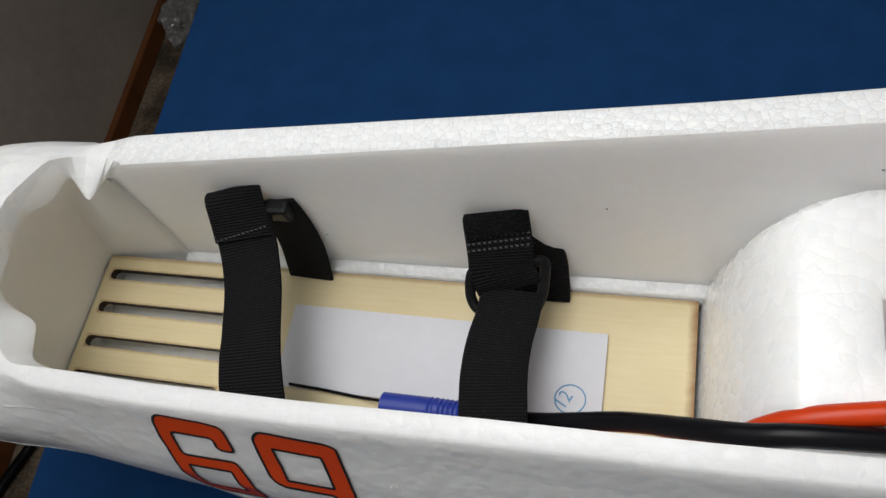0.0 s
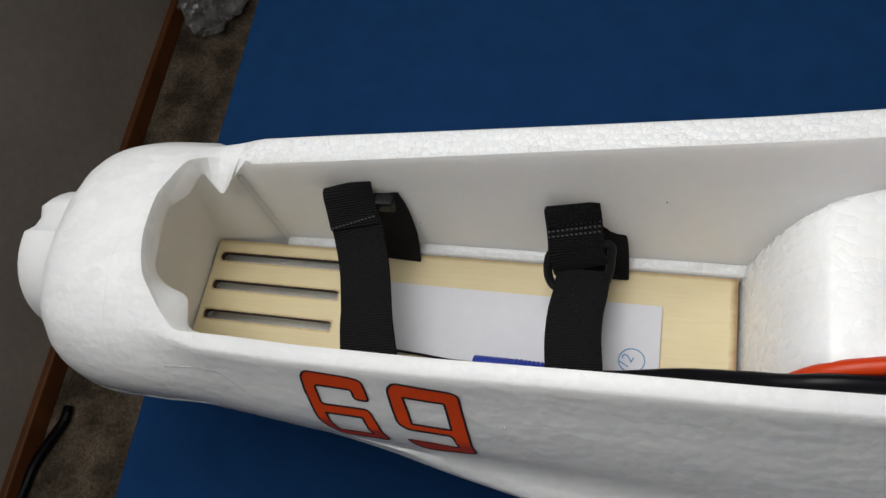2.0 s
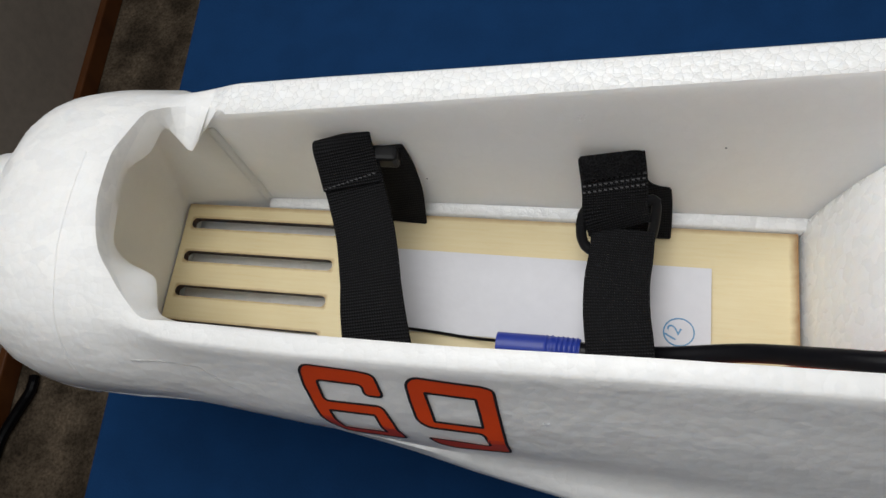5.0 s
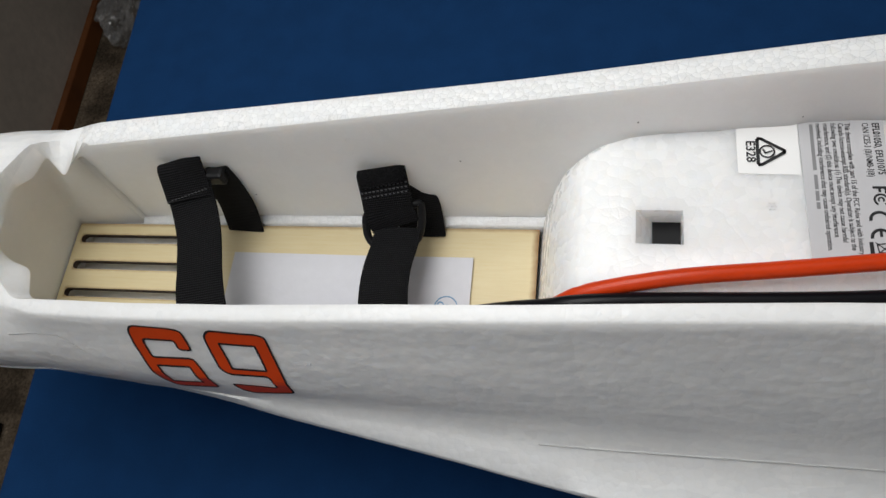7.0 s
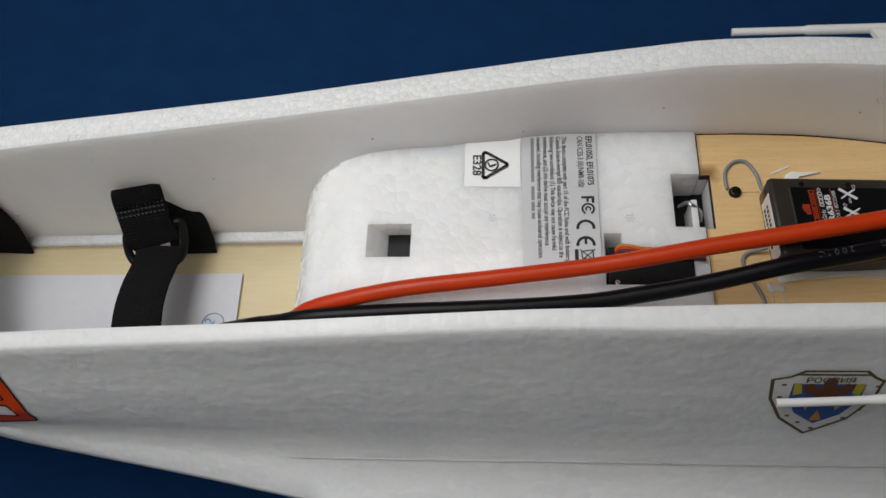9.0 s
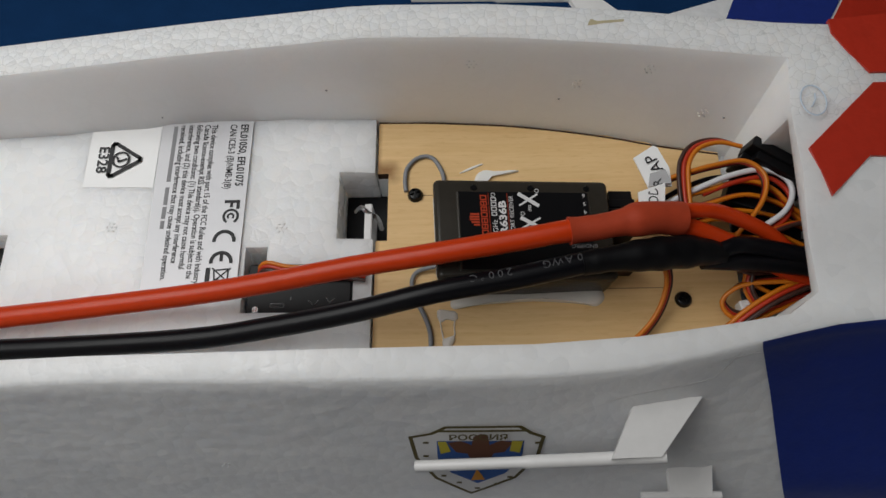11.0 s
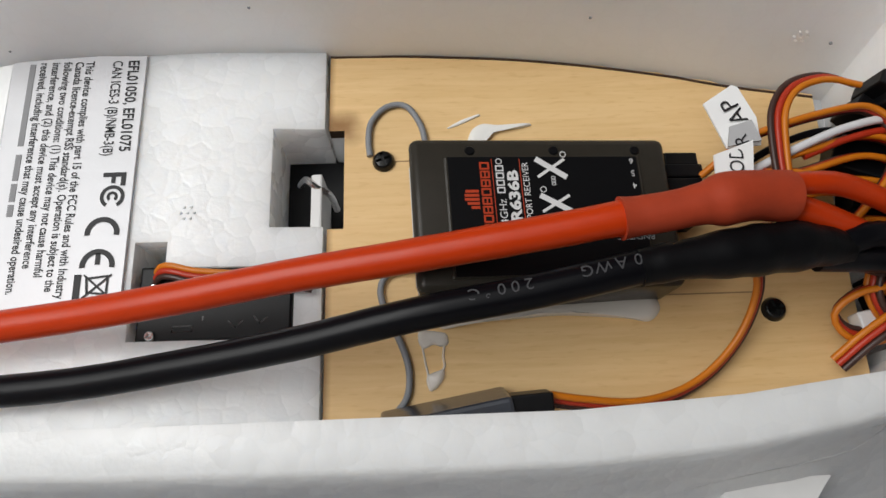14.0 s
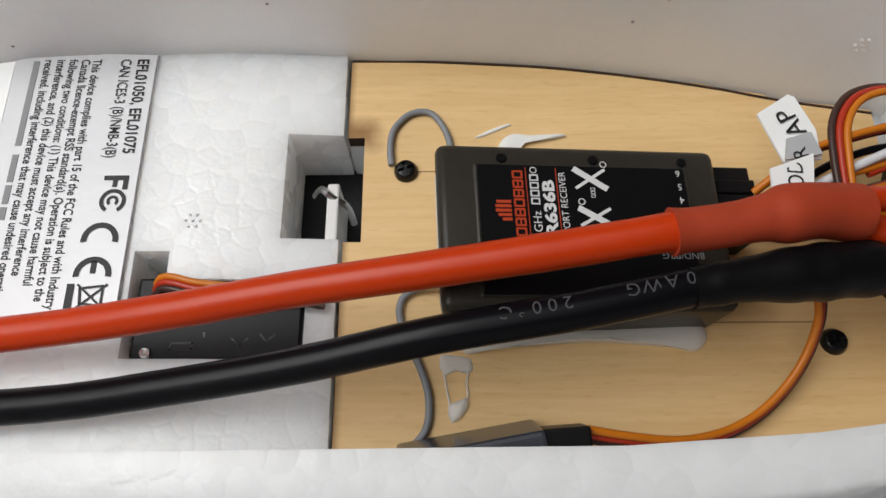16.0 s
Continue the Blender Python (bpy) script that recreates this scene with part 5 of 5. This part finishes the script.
def lead(points, name="servo_lead", label="flat servo lead of brown, red and orange wires", order=("wire_brown", "wire_red", "wire_orange"), across=(0, 0, 1), r=0.62, group="servo leads", twist=0.0):
    """Three thin wires side by side."""
    at = points[0]
    t = thing(name, at, label, "cable", group)
    line = smooth_line(points, 1.2)
    fr = frames_along(line, across)
    for k, m_ in enumerate(order):
        rings = []
        d = (k - (len(order) - 1) / 2) * r * 1.9
        for i, (q, (tt, s, u)) in enumerate(zip(line, fr)):
            a_ = radians(twist) * i / len(line)
            c = q + (s * math.cos(a_) + u * math.sin(a_)) * d
            rings.append([c + (s * math.cos(2 * math.pi * j / 8) + u * math.sin(2 * math.pi * j / 8)) * r for j in range(8)])
        part("wire", rings_mesh(rings), M[m_], t, "", 60)
    return t


lead([(191.4, -52.4, 55.2), (197, -53.2, 54.2), (206, -53.6, 52), (214.6, -51.6, 50), (221.4, -47.6, 50), (226.6, -41.6, 52), (228.8, -35, 56), (227.4, -30, 60)], across=(0, 0.85, -0.45))

# ---- the bundle of leads at the rear ----
lead([(234.6, -18, 60), (234.4, -11, 61), (235.2, -4, 61.5), (238.6, 0.8, 61.5), (244.6, 2.6, 61.2), (250.8, 1.2, 60.6)], across=(0.25, 0, 1), twist=75)
lead([(222.6, -13.0, 54.5), (225, -11.4, 56.6), (228.6, -8.8, 58.2), (233, -7.0, 59.4), (243, -4.6, 60.6), (251, -3.8, 60.8), (255.4, -8, 60.6), (254.4, -14, 60), (250, -20, 59.4), (245, -25, 58)], across=(0, 0.9, 0.45))
lead([(222.6, -15.8, 54), (226, -14.6, 56), (231, -13, 57), (240, -10.4, 57.4), (251, -7.6, 57.4), (258, -9.6, 57), (264, -15, 55), (275, -20, 50)], across=(0, 0.9, 0.5))
lead([(222.6, -18.4, 53.4), (232, -15.6, 55.5), (241, -13.2, 55.8), (252, -10.6, 55.6), (262, -13.5, 54), (268, -19, 52), (278, -26, 50)], across=(0, 0.9, 0.5))
lead([(232, -14.4, 58.6), (239, -15, 58.8), (246, -18.0, 58), (256, -21, 56), (275, -28, 50)], across=(0, 0.9, 0.5))
lead([(232, -20, 54), (244, -17, 54.6), (256, -20, 53), (266, -26, 51), (278, -30, 49)], across=(0, 0.9, 0.5))
lead([(268, -30, 52), (258, -31, 55), (249, -32, 57), (244, -30, 58.5)])
lead([(275, -34.6, 55.4), (262, -34.4, 55.8), (250, -35.0, 55), (245.4, -36.4, 53.6), (243.0, -39.0, 52), (245.2, -42.0, 51), (250, -42.8, 51), (256, -40.5, 52), (266, -37, 53)], order=("wire_orange", "wire_red", "wire_brown"), twist=-150)
for pts in ([(228, -17, 53), (240, -15.4, 54), (250, -14.4, 54), (262, -17, 53), (276, -24, 50)], [(240, -20, 55), (248, -22.6, 56), (257, -24, 55.5), (270, -28, 52)], [(276, -21, 55), (266, -19.6, 57), (258, -21.6, 58), (250, -26, 58)],
            [(276, -28, 53), (266, -25.6, 54), (258, -26.4, 55), (251, -30.6, 56), (249, -36, 54.6), (252, -41, 52)], [(246, -22, 52), (256, -26, 52), (266, -31, 51), (278, -35, 50)], [(250, -34, 52.6), (258, -37.6, 51), (268, -40, 50), (278, -41, 49)]):
    lead(pts, across=(0, 0.9, 0.45))
lead([(242.6, -47.6, 50.6), (248, -43.2, 53.6), (256, -38.6, 55.4), (266, -34.6, 56)], order=("wire_orange", "wire_red", "wire_brown"))
white_lead = thing("signal_wire", (240, -12, 55), "thin white signal wire bent in a loop", "wire")
part("strand", tube([(226, -15.4, 57.4), (230, -14, 58), (238, -10.6, 59.4), (247, -7.2, 60.2), (256, -5.6, 60.2), (261.6, -8.2, 59.6), (262.6, -12.4, 59), (260, -17, 58.4), (254, -21, 57.6)], 0.8, 8, 1.2), M["wire_white"], white_lead, "", 60)
red_wire = thing("signal_wire", (250, -8, 55), "thin red signal wire beside the white one", "wire")
part("strand", tube([(240, -11.4, 57.8), (248, -8.6, 58.8), (256, -7.2, 58.8), (261.0, -9.6, 58.2), (262.6, -13.6, 57.6), (260.6, -18.4, 57), (255, -22, 56.4)], 0.7, 8, 1.2), M["wire_red"], red_wire, "", 60)
black_lead = thing("signal_wire", (240, -14, 55), "thin black signal wire among the leads", "wire")
part("strand", tube([(226, -14.5, 57), (236, -8.6, 56.6), (246, -6, 57), (258, -8, 56), (275, -12, 52)], 0.7, 8, 1.2), M["black_rubber"], black_lead, "", 60)
part("tunnel_floor", box(250, -44.6, 28, 330, -0.9, 36, 1.0), M["foam_smooth"], fuselage)
part("wall_foot", box(249.8, -2, 28, 256, 8.6, 46.4, 0.8), M["foam_smooth"], fuselage)
bundle_plug = thing("plug_cluster", (258, -2, 55), "black servo plugs stacked at the wire tunnel", "plug")
for px, py, pz, rz in ((257.4, -1.8, 60, -28), (258.4, -5.0, 58.6, -28), (262.5, -7.4, 57, -30), (255.0, -4.6, 55.5, -36)):
    part("servo_plug", turn_bm(box(-6, -1.5, -4, 6, 1.5, 4, 0.3), move(px, py, pz, 0, 10, rz)), M["black_plastic_and_shade"], bundle_plug)
for px, py, pz, rz in ((255, -10, 50, -20), (258, -17, 48.5, -12), (262, -25, 47, 5), (260, -33, 46, 12)):
    part("servo_plug", turn_bm(box(-7, -3.4, -4, 9, 3.4, 3, 0.4), move(px, py, pz, 0, 0, rz)), M["black_plastic_and_shade"], bundle_plug)
loose = thing("plug", (250, -40, 47), "white plug lying inside a loop of leads", "plug")
part("housing", turn_bm(box(-3.4, -2, -2, 3.4, 2, 2, 0.4), move(251, -40, 49.4, 0, 0, 10)), M["white_plastic"], loose)


def tag(corners, thick=0.25):
    a = [Vector(c) for c in corners]
    n = (a[1] - a[0]).cross(a[3] - a[0]).normalized() * thick
    return rings_mesh([[c - n for c in a], [c + n for c in a]])


def tag_text(text, size, at, along, up, mat, parent, wide=1.0):
    x, y = Vector(along).normalized(), Vector(up)
    y = (y - x * y.dot(x)).normalized()
    z = x.cross(y)
    m = Matrix((x, y, z)).transposed().to_4x4()
    m.translation = (Vector(at) + z * 0.3) * K
    return lettering(text, size, None, 0, mat, "print_line", parent, wide, lift=m)


t1 = thing("wire_tag", (228, -2, 55), "white paper wire tag with black letters", "tag", "wire tags")
part("paper", tag([(222.2, -2.0, 61), (225.4, -10.6, 60.4), (231.4, -10.2, 60.6), (231.2, -5.0, 61.0), (228.6, 0.9, 61.4), (227.6, 1.4, 61.4)]), M["white_sticker"], t1)
tag_text("AP", 4.6, (229.7, -5.6, 61.1), (-0.42, 0.9, 0.05), (-0.9, -0.42, 0), M["ink"], t1, 0.95)
t2 = thing("wire_tag", (229, -11, 57), "white folded paper wire tag with black letters", "tag", "wire tags")
part("paper", tag([(222, -12.8, 62.6), (222, -17.4, 62.0), (228.4, -17.0, 62.0), (229.2, -10.2, 62.6)]), M["white_sticker"], t2)
part("flap", tag([(225.8, -7.2, 62.0), (225.0, -11, 62.0), (231, -10, 62.0), (229.8, -6, 62.0)]), M["paper_thin"], t2, "thin paper flap")
tag_text("R", 3.6, (228.8, -10.6, 62.1), (-0.3, 1, 0.02), (-1, -0.3, 0), M["ink"], t2, 0.9)
tag_text("OD", 3.6, (226.8, -16.4, 62.4), (0.08, 1, 0.02), (-1, 0.08, 0), M["ink"], t2, 0.85)

# plastic bag on the carpet
bag = bmesh.new()
bmesh.ops.create_icosphere(bag, subdivisions=5, radius=1)
for v in bag.verts:
    d = v.co.normalized()
    r = 1 + 0.28 * noise.noise(d * 2.2) + 0.16 * noise.noise(d * 6) + 0.07 * noise.noise(d * 15)
    v.co = Vector((-925 + d.x * r * 62, 862 + d.y * r * 105, max(FLOOR_Z + 0.5, FLOOR_Z + 40 + d.z * r * 60)))
tagged(finish("plastic_bag", bag, M["film"]), "crumpled clear plastic bag lying on the carpet", "plastic bag")
cord = thing("power_cord", (-1000, -60, FLOOR_Z), "black power cord lying along the skirting", "cable")
part("cord", tube([(-985, -420, FLOOR_Z + 9), (-975, -250, FLOOR_Z + 9), (-962, -140, FLOOR_Z + 9), (-958, -90, FLOOR_Z + 10), (-945, -50, FLOOR_Z + 10), (-932, -16, FLOOR_Z + 11), (-935, 6, FLOOR_Z + 9)], 8, 10, 12), M["black_rubber"], cord)
